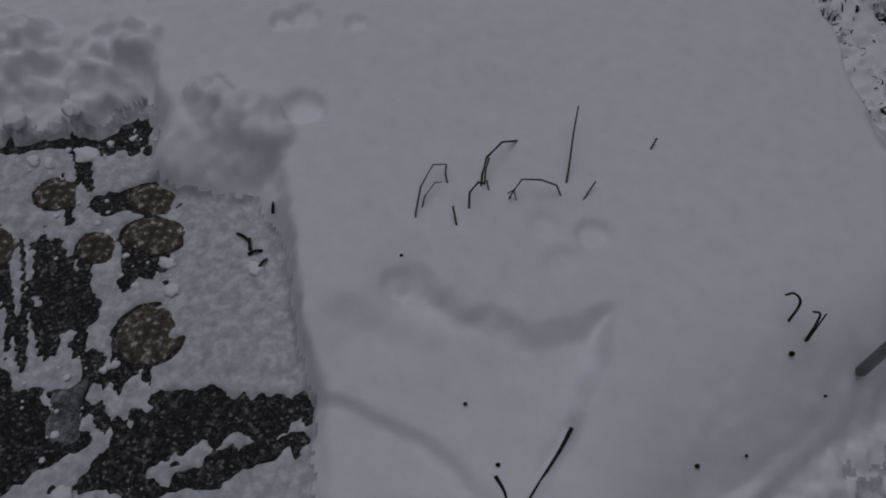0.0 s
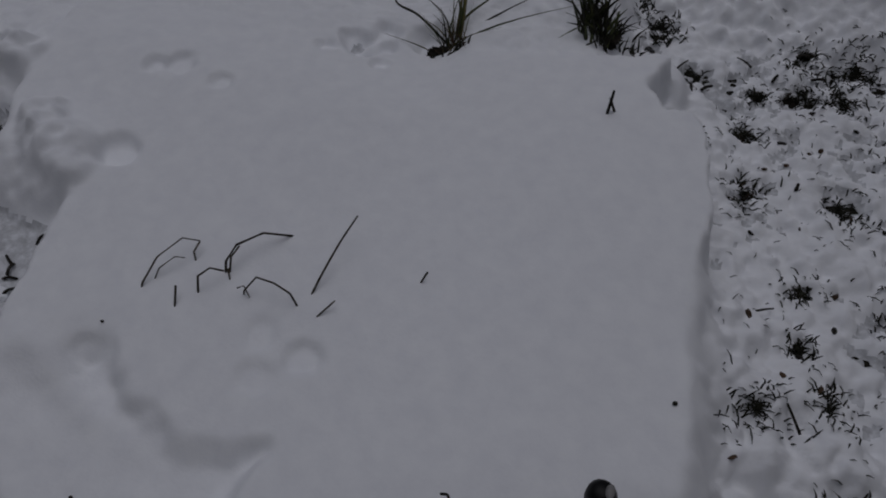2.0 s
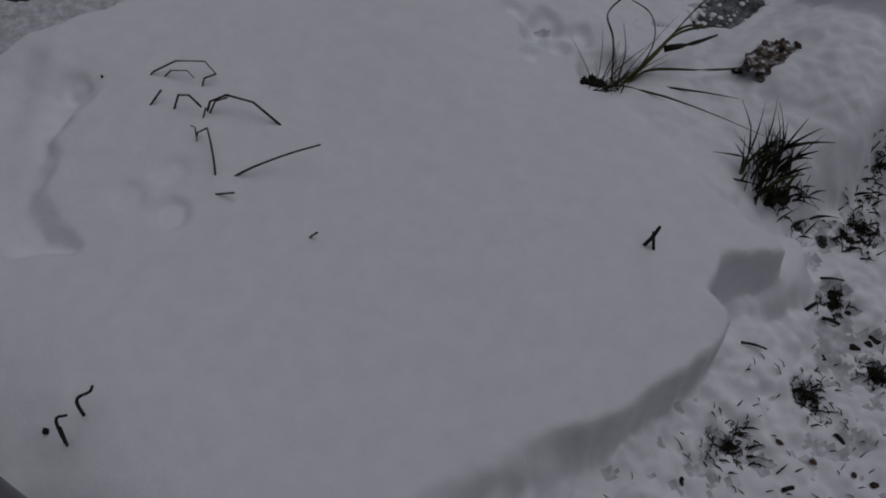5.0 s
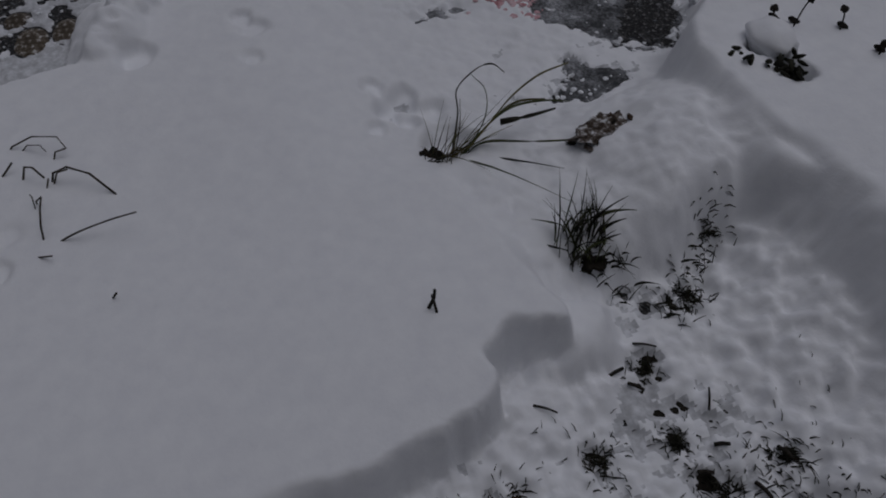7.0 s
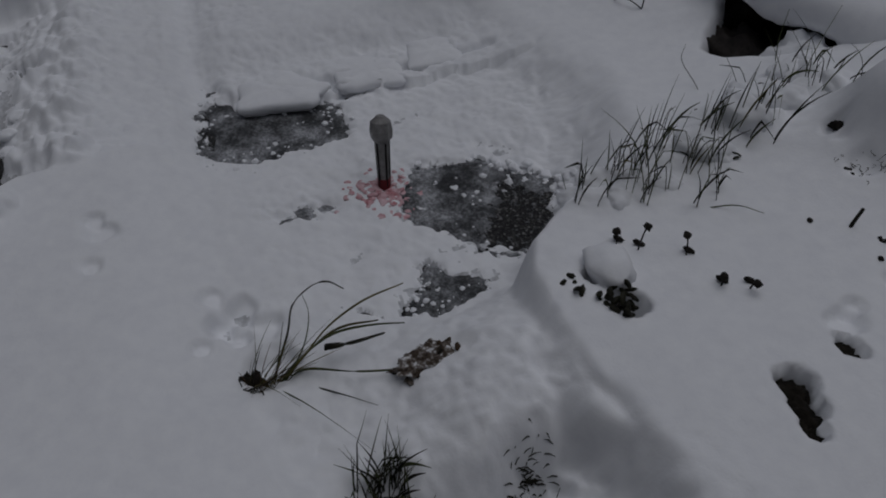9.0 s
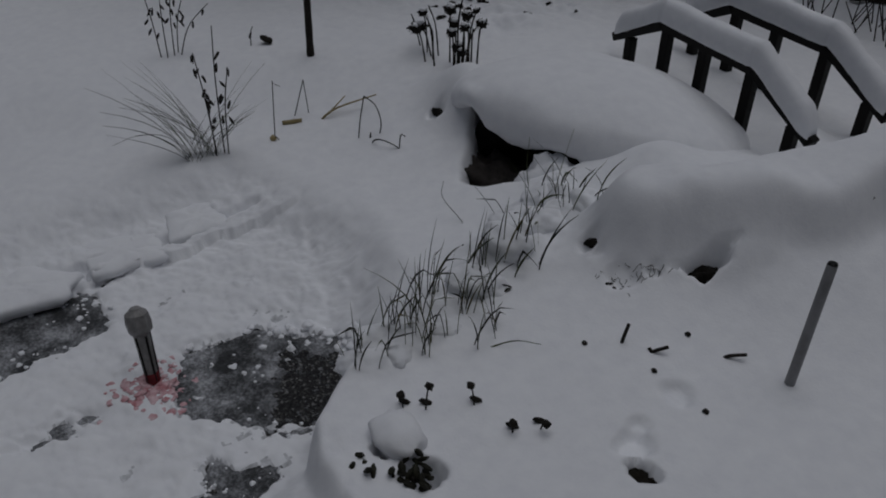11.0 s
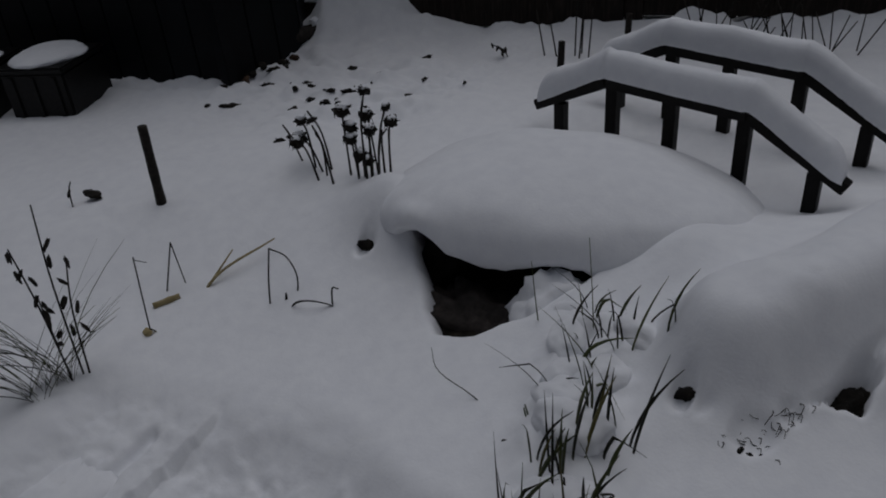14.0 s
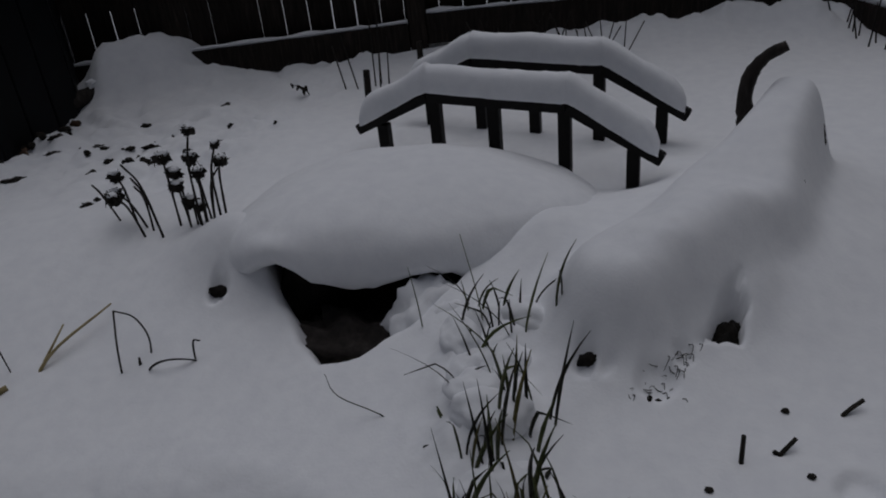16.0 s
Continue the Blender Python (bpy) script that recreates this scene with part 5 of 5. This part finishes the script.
for x, y, r in CLUMPS:
    for k in range(int(30000 * r * r) + 50):
        a, q = rng.uniform(0, 6.28), r * 1.5 * abs(rng.normal(0, 0.55))
        bx, by = x + q * math.cos(a), y + q * math.sin(a)
        bz = max(at(bx, by), float(ground_level(np.array([bx]), np.array([by]))[0]))
        w, ln, up = rng.uniform(0, 6.28), rng.uniform(0.008, 0.03), rng.uniform(-0.002, 0.012)
        dx, dy = ln * math.cos(w), ln * math.sin(w)
        vs, fs = tube_data([(bx, by, bz - 0.004), (bx + dx * 0.5, by + dy * 0.5, bz + 0.004 + up * 0.7), (bx + dx, by + dy, bz + 0.002 + up)], [0.0022, 0.0024, 0.0008], 3, 0.5)
        faces += [tuple(i + len(verts) for i in f) for f in fs]
        verts += vs
for k in range(620):
    bx, by = rng.uniform(1.12, 1.95), rng.uniform(0.9, 2.7)
    if float(sdist(BANK, np.array([bx]), np.array([by]))[0]) > -0.05:
        continue
    bz, w, ln = at(bx, by), rng.uniform(0, 6.28), rng.uniform(0.006, 0.022)
    dx, dy = ln * math.cos(w), ln * math.sin(w)
    vs, fs = tube_data([(bx, by, bz - 0.002), (bx + dx * 0.5, by + dy * 0.5, bz + 0.004), (bx + dx, by + dy, bz + 0.001)], [0.0016, 0.0018, 0.0006], 3, 0.5)
    faces += [tuple(i + len(verts) for i in f) for f in fs]
    verts += vs
thing("lawn_grass", mesh_of("lawn_grass", verts, faces, DARKGRASS), "flattened dark lawn grass scattered over trodden snow", "grass", kind="stuff")
for x, y, r in CLUMPS[:5]:
    tuft("grass_tuft", x, y, 16, r * 0.9, 0.035, 0.0028, [DARKGRASS, DARKGRASS, LEAF], "flattened dark lawn grass showing through trodden snow", (0, 0), 1.2)
# leaf litter
thing("leaf_litter", lump("leaf_litter", 0.078, 0.045, 0.016, LITTER, 61, 0.6, 2.2, 5, 0.3), "matted brown leaf litter half covered with snow", "leaf", m=pose(0.515, 2.56, at(0.515, 2.56, -0.003), 0, 0, 100))
for k in range(16):
    x, y = 0.515 + 0.018 * rng.normal(), 2.565 + 0.035 * rng.normal()
    thing("dead_leaf", lump("dead_leaf", rng.uniform(0.008, 0.022), rng.uniform(0.006, 0.011), 0.004, (LEAF, TWIG, TWIG, SOIL)[k % 4], 80 + k, 0.4, 2.0), "brown dead leaf lying wet on thin snow", "leaf", "fallen leaves", m=pose(x, y, at(x, y, 0.0), rng.uniform(-20, 20), rng.uniform(-20, 20), rng.uniform(0, 180)))
for k in range(46):
    x, y = rng.uniform(1.27, 1.75), rng.uniform(1.2, 2.7)
    thing("leaf_scrap", lump("leaf_scrap", rng.uniform(0.006, 0.014), 0.006, 0.003, (TWIG, LEAF)[k % 2], 500 + k, 0.4, 2.0, 2), "dark wet leaf scrap on the trodden lawn", "leaf", "lawn leaf scraps", m=pose(x, y, at(x, y, 0.002), rng.uniform(-25, 25), rng.uniform(-25, 25), rng.uniform(0, 180)))
for k, (x, y, a, ln) in enumerate(((1.27, 2.46, 70, 0.03), (1.31, 2.40, 65, 0.03), (1.33, 2.56, 20, 0.035), (1.38, 2.48, 15, 0.04), (1.36, 2.05, 80, 0.02), (1.10, 2.15, 50, 0.05), (1.06, 2.33, 100, 0.04), (1.10, 2.36, 40, 0.035), (1.18, 2.48, 150, 0.05), (1.39, 1.42, 120, 0.10), (1.32, 1.66, 30, 0.06), (1.02, 2.42, 60, 0.05))):
    z = max(at(x, y), 0.015) + 0.006
    dx, dy = ln / 2 * math.cos(radians(a)), ln / 2 * math.sin(radians(a))
    stem([(x - dx, y - dy, z), (x, y, z + 0.006), (x + dx, y + dy, z + 0.004)], 0.0045 if ln < 0.045 else 0.003, 0.004 if ln < 0.045 else 0.002, TWIG, "broken dark twig lying on trodden snow", "twig", "twig")
# leafy stump plants by the raised bed
for x, y, z, n_ in ((0.575, 2.97, 0.305, 30), (0.50, 2.90, 0.30, 14)):
    pl = thing("low_shrub", None, "low dark evergreen shrub under a clump of snow", "shrub")
    for k in range(n_):
        a, r = rng.uniform(0, 6.28), rng.uniform(0.005, 0.05)
        part("leaf", lump("leaf", 0.017, 0.008, 0.005, DARKGRASS, 90 + k + x, 0.3, 2.0, 2), pl, m=pose(x + r * math.cos(a), y + r * math.sin(a), z + rng.uniform(-0.03, 0.02), rng.uniform(-60, 60), rng.uniform(-60, 60), rng.uniform(0, 360)))
    part("stalk", tube("stalk", [(x, y, z - 0.12), (x + 0.01, y, z)], 0.006, 0.004, TWIG, 6), pl)
thing("snow_lump", lump("snow_lump", 0.07, 0.055, 0.04, SNOW, 99, 0.2, 2.0), "rounded cap of snow on a low shrub", "snow", m=pose(0.47, 3.0, 0.305))

# reeds bent like letters by the hollow
reed = "broken dark reed stem standing in smooth snow"
for pts, r in (([(-0.971, 3.663, 0.10), (-0.96, 3.68, 0.28), (-0.949, 3.70, 0.40)], 0.0036), ([(-0.949, 3.70, 0.40), (-0.928, 3.736, 0.36), (-0.917, 3.751, 0.287), (-0.926, 3.737, 0.208), (-0.938, 3.72, 0.17)], 0.0034),
               ([(-0.942, 3.681, 0.10), (-0.926, 3.708, 0.254)], 0.0036), ([(-0.926, 3.708, 0.254), (-0.929, 3.702, 0.10)], 0.0036), ([(-0.915, 3.69, 0.12), (-0.905, 3.695, 0.21), (-0.845, 3.70, 0.262), (-0.785, 3.755, 0.232), (-0.737, 3.815, 0.14)], 0.0034),
               ([(-0.796, 3.753, 0.10), (-0.791, 3.761, 0.275), (-0.779, 3.777, 0.282)], 0.0036), ([(-1.193, 3.412, 0.10), (-1.188, 3.424, 0.28), (-1.184, 3.435, 0.438)], 0.0034), ([(-1.189, 3.421, 0.205), (-1.167, 3.477, 0.13)], 0.003),
               ([(-1.305, 3.532, 0.14), (-1.276, 3.599, 0.371)], 0.0034), ([(-1.276, 3.599, 0.371), (-1.272, 3.607, 0.225)], 0.003), ([(-1.184, 3.435, 0.43), (-1.15, 3.45, 0.425)], 0.0014)):
    stem(pts, r, r * 0.85, TWIG, reed, "reed", "reed", 0.7)
for pts in ([(-1.25, 3.575, 0.13), (-1.176, 3.732, 0.307)], [(-1.224, 3.576, 0.13), (-1.183, 3.661, 0.251), (-1.101, 3.836, 0.316)], [(-1.222, 3.58, 0.13), (-1.162, 3.707, 0.228), (-1.102, 3.834, 0.227), (-1.073, 3.896, 0.167)]):
    stem(pts, 0.0085, 0.0025, STRAW, "pale straw-coloured reed leaf arching over snow", "reed", "reed", 0.7)
thing("reed_stump", tube("reed_stump", [(-1.275, 3.49, at(-1.275, 3.49, 0.003)), (-1.24, 3.56, at(-1.24, 3.56, 0.003))], 0.013, 0.010, STRAW, 8, 0.8, 5, 0.15), "pale cut reed stump lying level with the snow", "reed")
thing("reed_stump", lump("reed_stump", 0.014, 0.012, 0.012, STRAW, 77, 0.3), "small pale reed stub in the snow", "reed", m=pose(-1.195, 3.412, at(-1.195, 3.412, 0.006)))
stem([(-1.12, 3.55, 0.16), (-1.09, 3.60, 0.155)], 0.003, 0.002, STALK, "short reed piece lying on snow", "reed", "reed")

# fan of long grass with pods
fan = thing("grass_tuft", None, "fan of long dark grass blades rising from smooth snow", "grass")
for k in range(52):
    bx, by = -1.222 + 0.03 * rng.uniform(-1, 1), 3.13 + 0.06 * rng.uniform(-1, 1)
    h = rng.uniform(0.16, 0.42)
    ly = rng.uniform(-0.28, -0.05) if k < 36 else rng.uniform(-0.04, 0.04) if k < 34 else rng.uniform(0.14, 0.24)
    part("blade", blade_mesh((bx, by, at(bx, by, -0.02)), (0.25 * ly, ly), h, 0.2 * rng.uniform(0, 1.5), 0.0025, (DARKGRASS, BLADE)[k % 2]), fan)
stem([(-1.235, 3.10, 0.17), (-1.26, 3.03, 0.28), (-1.285, 2.93, 0.305), (-1.31, 2.84, 0.28)], 0.0026, 0.0014, DARKGRASS, "long arching grass blade touching the snow", "grass", "sedge", 0.4)


def podded(x, y, z, h, k, lean, label, snowy=True):
    pl = thing("dried_flower", None, label, "plant")
    top = (x + lean[0], y + lean[1], z + h)
    part("stalk", tube("stalk", [(x, y, z - 0.06), (x + lean[0] * 0.4, y + lean[1] * 0.4, z + h * 0.55), top], 0.0032, 0.002, TWIG, 6), pl)
    for i in range(k):
        t = rng.uniform(0.35, 1.0)
        part("pod", lump("pod", 0.006, 0.005, 0.017, TWIG, i + x * 7, 0.6, 2.6, 2), pl, m=pose(x + lean[0] * t + rng.uniform(-0.02, 0.02), y + lean[1] * t + rng.uniform(-0.02, 0.02), z + h * t, rng.uniform(-40, 40), rng.uniform(-40, 40), 0))
    return pl


for x, y, h, k, ln in ((-1.20, 3.21, 0.50, 5, (0.015, 0.03)), (-1.22, 3.19, 0.40, 5, (-0.01, -0.02)), (-1.19, 3.22, 0.34, 4, (0.01, 0.05)), (-1.20, 3.18, 0.27, 6, (0, 0))):
    podded(x, y, 0.19, h, k, ln, "dried stalk with dark pods among long grass")
for x, y, h, k, ln in ((-2.0, 3.29, 0.36, 7, (0.02, 0.05)), (-1.99, 3.26, 0.30, 6, (0.0, 0.02)), (-2.01, 3.24, 0.28, 5, (0.0, -0.02)), (-1.99, 3.30, 0.23, 2, (0.04, 0.17)), (-2.02, 3.31, 0.26, 4, (0.01, 0.07))):
    podded(x, y, 0.29, h, k, ln, "tall dried plant with dark pods standing in snow")
podded(-1.875, 3.61, 0.33, 0.08, 1, (0.01, 0.02), "small dried plant in open snow")
thing("dead_leaf", lump("dead_leaf", 0.03, 0.018, 0.012, TWIG, 71, 0.4), "curled dark leaf on the snow", "leaf", m=pose(-1.85, 3.68, 0.345, 10, 20, 40))

# dead coneflowers beside the pillow
for x0, z0, x1, z1, hs in ((-1.01, 0.457, -0.972, 0.697, 0.018), (-0.982, 0.467, -0.907, 0.651, 0.014), (-1.129, 0.471, -1.13, 0.587, 0.028), (-1.094, 0.425, -1.101, 0.54, 0.022), (-1.031, 0.484, -1.055, 0.578, 0.025), (-1.013, 0.447, -0.992, 0.558, 0.021), (-0.974, 0.468, -0.944, 0.577, 0.021),
                           (-1.281, 0.435, -1.32, 0.524, 0.022), (-1.216, 0.413, -1.297, 0.556, 0), (-1.145, 0.422, -1.209, 0.546, 0.004), (-1.21, 0.413, -1.234, 0.504, 0), (-1.345, 0.407, -1.433, 0.481, 0.005), (-1.225, 0.418, -1.336, 0.458, 0.027), (-1.204, 0.419, -1.298, 0.473, 0.024), (-1.075, 0.42, -1.09, 0.505, 0.022), (-1.06, 0.42, -1.065, 0.45, 0.024), (-1.045, 0.42, -1.03, 0.44, 0.02), (-0.99, 0.45, -0.93, 0.57, 0), (-1.02, 0.45, -1.035, 0.56, 0), (-0.965, 0.46, -0.955, 0.56, 0)):
    y0 = 4.2 + 0.02 * rng.normal()
    pl = thing("dead_coneflower", None, "dead coneflower with a ragged dark snow-dusted head" if hs > 0.01 else "bare dead coneflower stalk leaning over the snow", "plant", "dead coneflowers")
    top = (x1, y0, z1)
    part("stalk", tube("stalk", [(x0, y0, min(z0, at(x0, y0)) - 0.04), (x0 * 0.55 + x1 * 0.45 + 0.006 * rng.normal(), y0, z0 * 0.5 + z1 * 0.5), top], 0.0038, 0.003, TWIG, 6, 1.0, 5, 0.15), pl)
    if hs > 0.01:
        part("flower_head", lump("flower_head", hs * rng.uniform(0.75, 1.0), hs * 0.8, hs * rng.uniform(0.55, 0.8), TWIG, x0 * 31 + z1, 0.75, 3.2, 3, 0.5), pl, m=pose(*top, rng.uniform(-25, 25), rng.uniform(-25, 25), 0))
        for k in range(4):
            w = rng.uniform(0, 6.28)
            o = hs * rng.uniform(0.9, 1.3)
            part("petal", tube("petal", [top, (x1 + o * 0.7 * math.cos(w), y0 + o * 0.7 * math.sin(w), z1 - hs * 0.2), (x1 + o * math.cos(w), y0 + o * math.sin(w), z1 - hs * rng.uniform(0.5, 1.1))], 0.003, 0.0015, TWIG, 4, 0.5, 3), pl)
        part("snow", lump("snow", hs * 0.7, hs * 0.65, hs * 0.38, SNOW, x0 * 37, 0.45, 2.4, 3), pl, "dab of snow", pose(top[0] + 0.1 * hs, top[1], top[2] + hs * 0.55))

# stalks in the far bed
for k in range(30):
    x = -0.70 + 0.68 * k / 29 + rng.uniform(-0.02, 0.02)
    y = 6.0 + rng.uniform(-0.1, 0.12)
    z = at(x, y)
    ln = rng.uniform(-0.12, 0.12)
    stem([(x, y, z - 0.05), (x + ln, y + rng.uniform(-0.05, 0.05), z + rng.uniform(0.10, 0.22))], 0.0035, 0.0025, TWIG, "bare dark stalk in the snowed-up bed before the fence", "plant stem", "bare_plant")
for x, y, h, ln in ((-1.08, 5.62, 0.30, 0.01), (-1.05, 5.60, 0.33, 0.03), (-1.19, 5.56, 0.20, -0.05), (-1.14, 5.58, 0.24, -0.06), (-1.02, 5.63, 0.22, 0.02), (-1.07, 5.66, 0.36, 0.02)):
    z = at(x, y)
    stem([(x, y, z - 0.05), (x + ln, y, z + h)], 0.0038, 0.0028, TWIG, "tall bare stalk behind the bridge", "plant stem", "bare_plant")
podded(-1.33, 5.5, at(-1.33, 5.5), 0.06, 7, (-0.10, -0.03), "trailing dried plant with dark pods")
for k in range(12):
    x, y = 0.86 + 0.025 * k + rng.uniform(-0.03, 0.03), 6.50 - 0.04 * k + rng.uniform(-0.06, 0.06)
    z = at(x, y)
    stem([(x, y, z - 0.05), (x + rng.uniform(-0.06, 0.06), y, z + rng.uniform(0.10, 0.24))], 0.004, 0.003, TWIG, "bare dark shrub stalk in deep snow near the fence", "plant stem", "bare_plant")
thing("timber_beam", beam("timber_beam", (0.93, 6.66, 0.43), (1.55, 5.62, 0.42), 0.08, 0.12, FENCE, 0.006), "dark timber edging beam with snow on it", "beam")

line = spline([(0.94, 6.65, 0.495), (1.24, 6.14, 0.492), (1.54, 5.63, 0.487)], 20)
thing("ledge_snow", mesh_of("ledge_snow", *tube_data(line, [0.032 + 0.012 * noise.noise((p[0] * 9, p[1] * 9, 3)) for p in line], 10, 0.6), SNOW), "uneven ridge of snow on the timber edging beam", "snow")

# marks on the far trodden lawn
for k in range(34):
    x, y = rng.normal(-1.8, 0.28), rng.normal(4.75, 0.28)
    z = at(x, y)
    s = rng.uniform(0.006, 0.024)
    thing("leaf_litter", lump("leaf_litter", s * 1.2, s * 0.6, 0.008, TWIG, k, 1.1, 2.8, 3, 0.5), "dark wet leaf scrap on trodden snow", "leaf", "leaf scraps", m=pose(x, y, z + 0.002, 0, 0, rng.uniform(0, 180)))
for k in range(14):
    t = rng.uniform(0, 1)
    x, y = -2.38 + 0.05 * rng.normal(), 4.72 + 0.12 * rng.normal() + 0.2 * t
    thing("dead_leaf", lump("dead_leaf", rng.uniform(0.012, 0.03), 0.014, 0.012, (TWIG, LEAF, TWIG)[k % 3], 200 + k, 0.8, 2.4, 3, 0.4), "dark dead leaves heaped along the shed", "leaf", "leaves by the shed", m=pose(x, y, at(x, y, 0.008), rng.uniform(-40, 40), rng.uniform(-40, 40), rng.uniform(0, 180)))

# ---- clods and broken slabs of snow ----
def clod(x, y, s, k, label, flat=0.5, z=None):
    thing("snow_clod", lump("snow_clod", s, s * rng.uniform(0.7, 1.0), s * flat, SNOW, 300 + k, 0.38, 1.6, 3), label, "snow", "snow clods", m=pose(x, y, (at(x, y) if z is None else z) + s * flat * 0.15, 0, 0, rng.uniform(0, 180)))


for k, (x, y, s) in enumerate(((-0.685, 1.432, 0.028), (-0.761, 1.397, 0.016), (-0.799, 1.402, 0.018), (-0.856, 1.50, 0.035), (-0.970, 1.53, 0.04), (-0.72, 1.52, 0.03), (-0.229, 1.118, 0.02), (-0.428, 1.131, 0.02), (-0.400, 1.060, 0.018), (-0.514, 0.619, 0.02))):
    clod(x, y, s, k, "rounded clod of snow thrown beside the paving")
for k, (x, y, s) in enumerate(((-0.67, 2.44, 0.020), (-0.70, 2.38, 0.014), (-0.30, 3.0, 0.020), (-0.23, 3.09, 0.022), (-0.17, 3.13, 0.024), (-0.10, 3.18, 0.030), (-0.04, 3.15, 0.026), (0.02, 3.12, 0.022), (-0.33, 2.93, 0.016), (0.19, 2.69, 0.013), (0.22, 2.70, 0.011), (0.15, 2.68, 0.014), (0.17, 2.74, 0.012), (0.22, 2.62, 0.010), (-0.21, 2.84, 0.018), (-0.35, 2.76, 0.014))):
    clod(x, y, s, 40 + k, "small clod of snow on the swept paving")
for k in range(26):
    a = rng.uniform(0, 1)
    x, y = -0.35 + 0.27 * a + rng.uniform(-0.03, 0.02), 2.92 + 0.25 * a + rng.uniform(-0.02, 0.04)
    clod(x, y, rng.uniform(0.007, 0.018), 80 + k, "crumb of snow at the edge of the swept paving", 0.8)


# loose crumbs along the edges of the swept patches
verts, faces, made = [], [], 0
while made < 280:
    x, y = (rng.uniform(-0.95, 0.30), rng.uniform(2.08, 3.2)) if made % 4 else (rng.uniform(-0.85, -0.08), rng.uniform(0.6, 1.5))
    near = max(float(sdist(p, np.array([x]), np.array([y]))[0]) for p in PATCHES[3:])
    if abs(near) > 0.045 * abs(rng.normal()) or float(sdist(PATCHES[-2], np.array([x]), np.array([y]))[0]) > 0.01:
        continue
    made += 1
    s = min(0.012, 0.0025 + abs(rng.normal(0, 0.0032)))
    z = max(at(x, y), 0.047)
    bm = bmesh.new()
    bmesh.ops.create_icosphere(bm, subdivisions=2 if s > 0.007 else 1, radius=s)
    o = len(verts)
    for v in bm.verts:
        q = v.co * (1 + 0.6 * noise.noise(v.co * 110 + Vector((made, 0, 0))))
        verts.append((x + q.x, y + q.y, z + q.z * 0.6 + s * 0.2))
    faces += [tuple(v.index + o for v in f.verts) for f in bm.faces]
    bm.free()
thing("snow_crumbs", mesh_of("snow_crumbs", verts, faces, SNOW), "loose crumbs of snow round the swept paving", "snow", kind="stuff")


def slab(pts, z, h, seed, label):
    """A broken flat piece of crusted snow, pts its outline."""
    out = []
    for i, (ax_, ay_) in enumerate(pts):
        bx_, by_ = pts[(i + 1) % len(pts)]
        for t in np.linspace(0, 1, 9)[:-1]:
            nx_, ny_ = noise.noise((ax_ * 9 + t * 3, seed, i)), noise.noise((seed, t * 3, i * 2.0))
            out.append((ax_ + (bx_ - ax_) * t + 0.022 * nx_, ay_ + (by_ - ay_) * t + 0.022 * ny_))
    cx, cy = sum(p[0] for p in out) / len(out), sum(p[1] for p in out) / len(out)
    verts, faces, m = [], [], len(out)
    for s, dz in ((0.84, -0.1), (0.88, 0.12), (1.0, 0.45), (0.97, 0.82), (0.9, 0.97), (0.6, 1.08), (0.25, 1.12)):
        for x, y in out:
            verts.append((cx + (x - cx) * s, cy + (y - cy) * s, z + h * dz + 0.009 * noise.noise((x * 14, y * 14, s * 3 + seed)) + 0.005 * noise.noise((x * 45, y * 45, s * 5 + seed))))
    for j in range(6):
        for i in range(m):
            t = (i + 1) % m
            faces.append((j * m + i, j * m + t, (j + 1) * m + t, (j + 1) * m + i))
    faces.append(tuple(6 * m + i for i in range(m)))
    thing("snow_slab", mesh_of("snow_slab", verts, faces, SNOW), label, "snow", "broken snow crust")


slab([(-0.78, 2.24), (-0.74, 2.50), (-0.86, 2.58), (-0.99, 2.42), (-0.93, 2.26)], 0.055, 0.045, 1, "broken slab of crusted snow lying on the paving")
slab([(-0.80, 2.60), (-0.79, 2.84), (-0.95, 2.86), (-1.02, 2.60)], 0.06, 0.04, 2, "broken slab of crusted snow beside another")
slab([(-0.84, 2.87), (-0.86, 3.08), (-1.02, 3.12), (-1.03, 2.90)], 0.07, 0.04, 3, "broken slab of crusted snow against the bank")
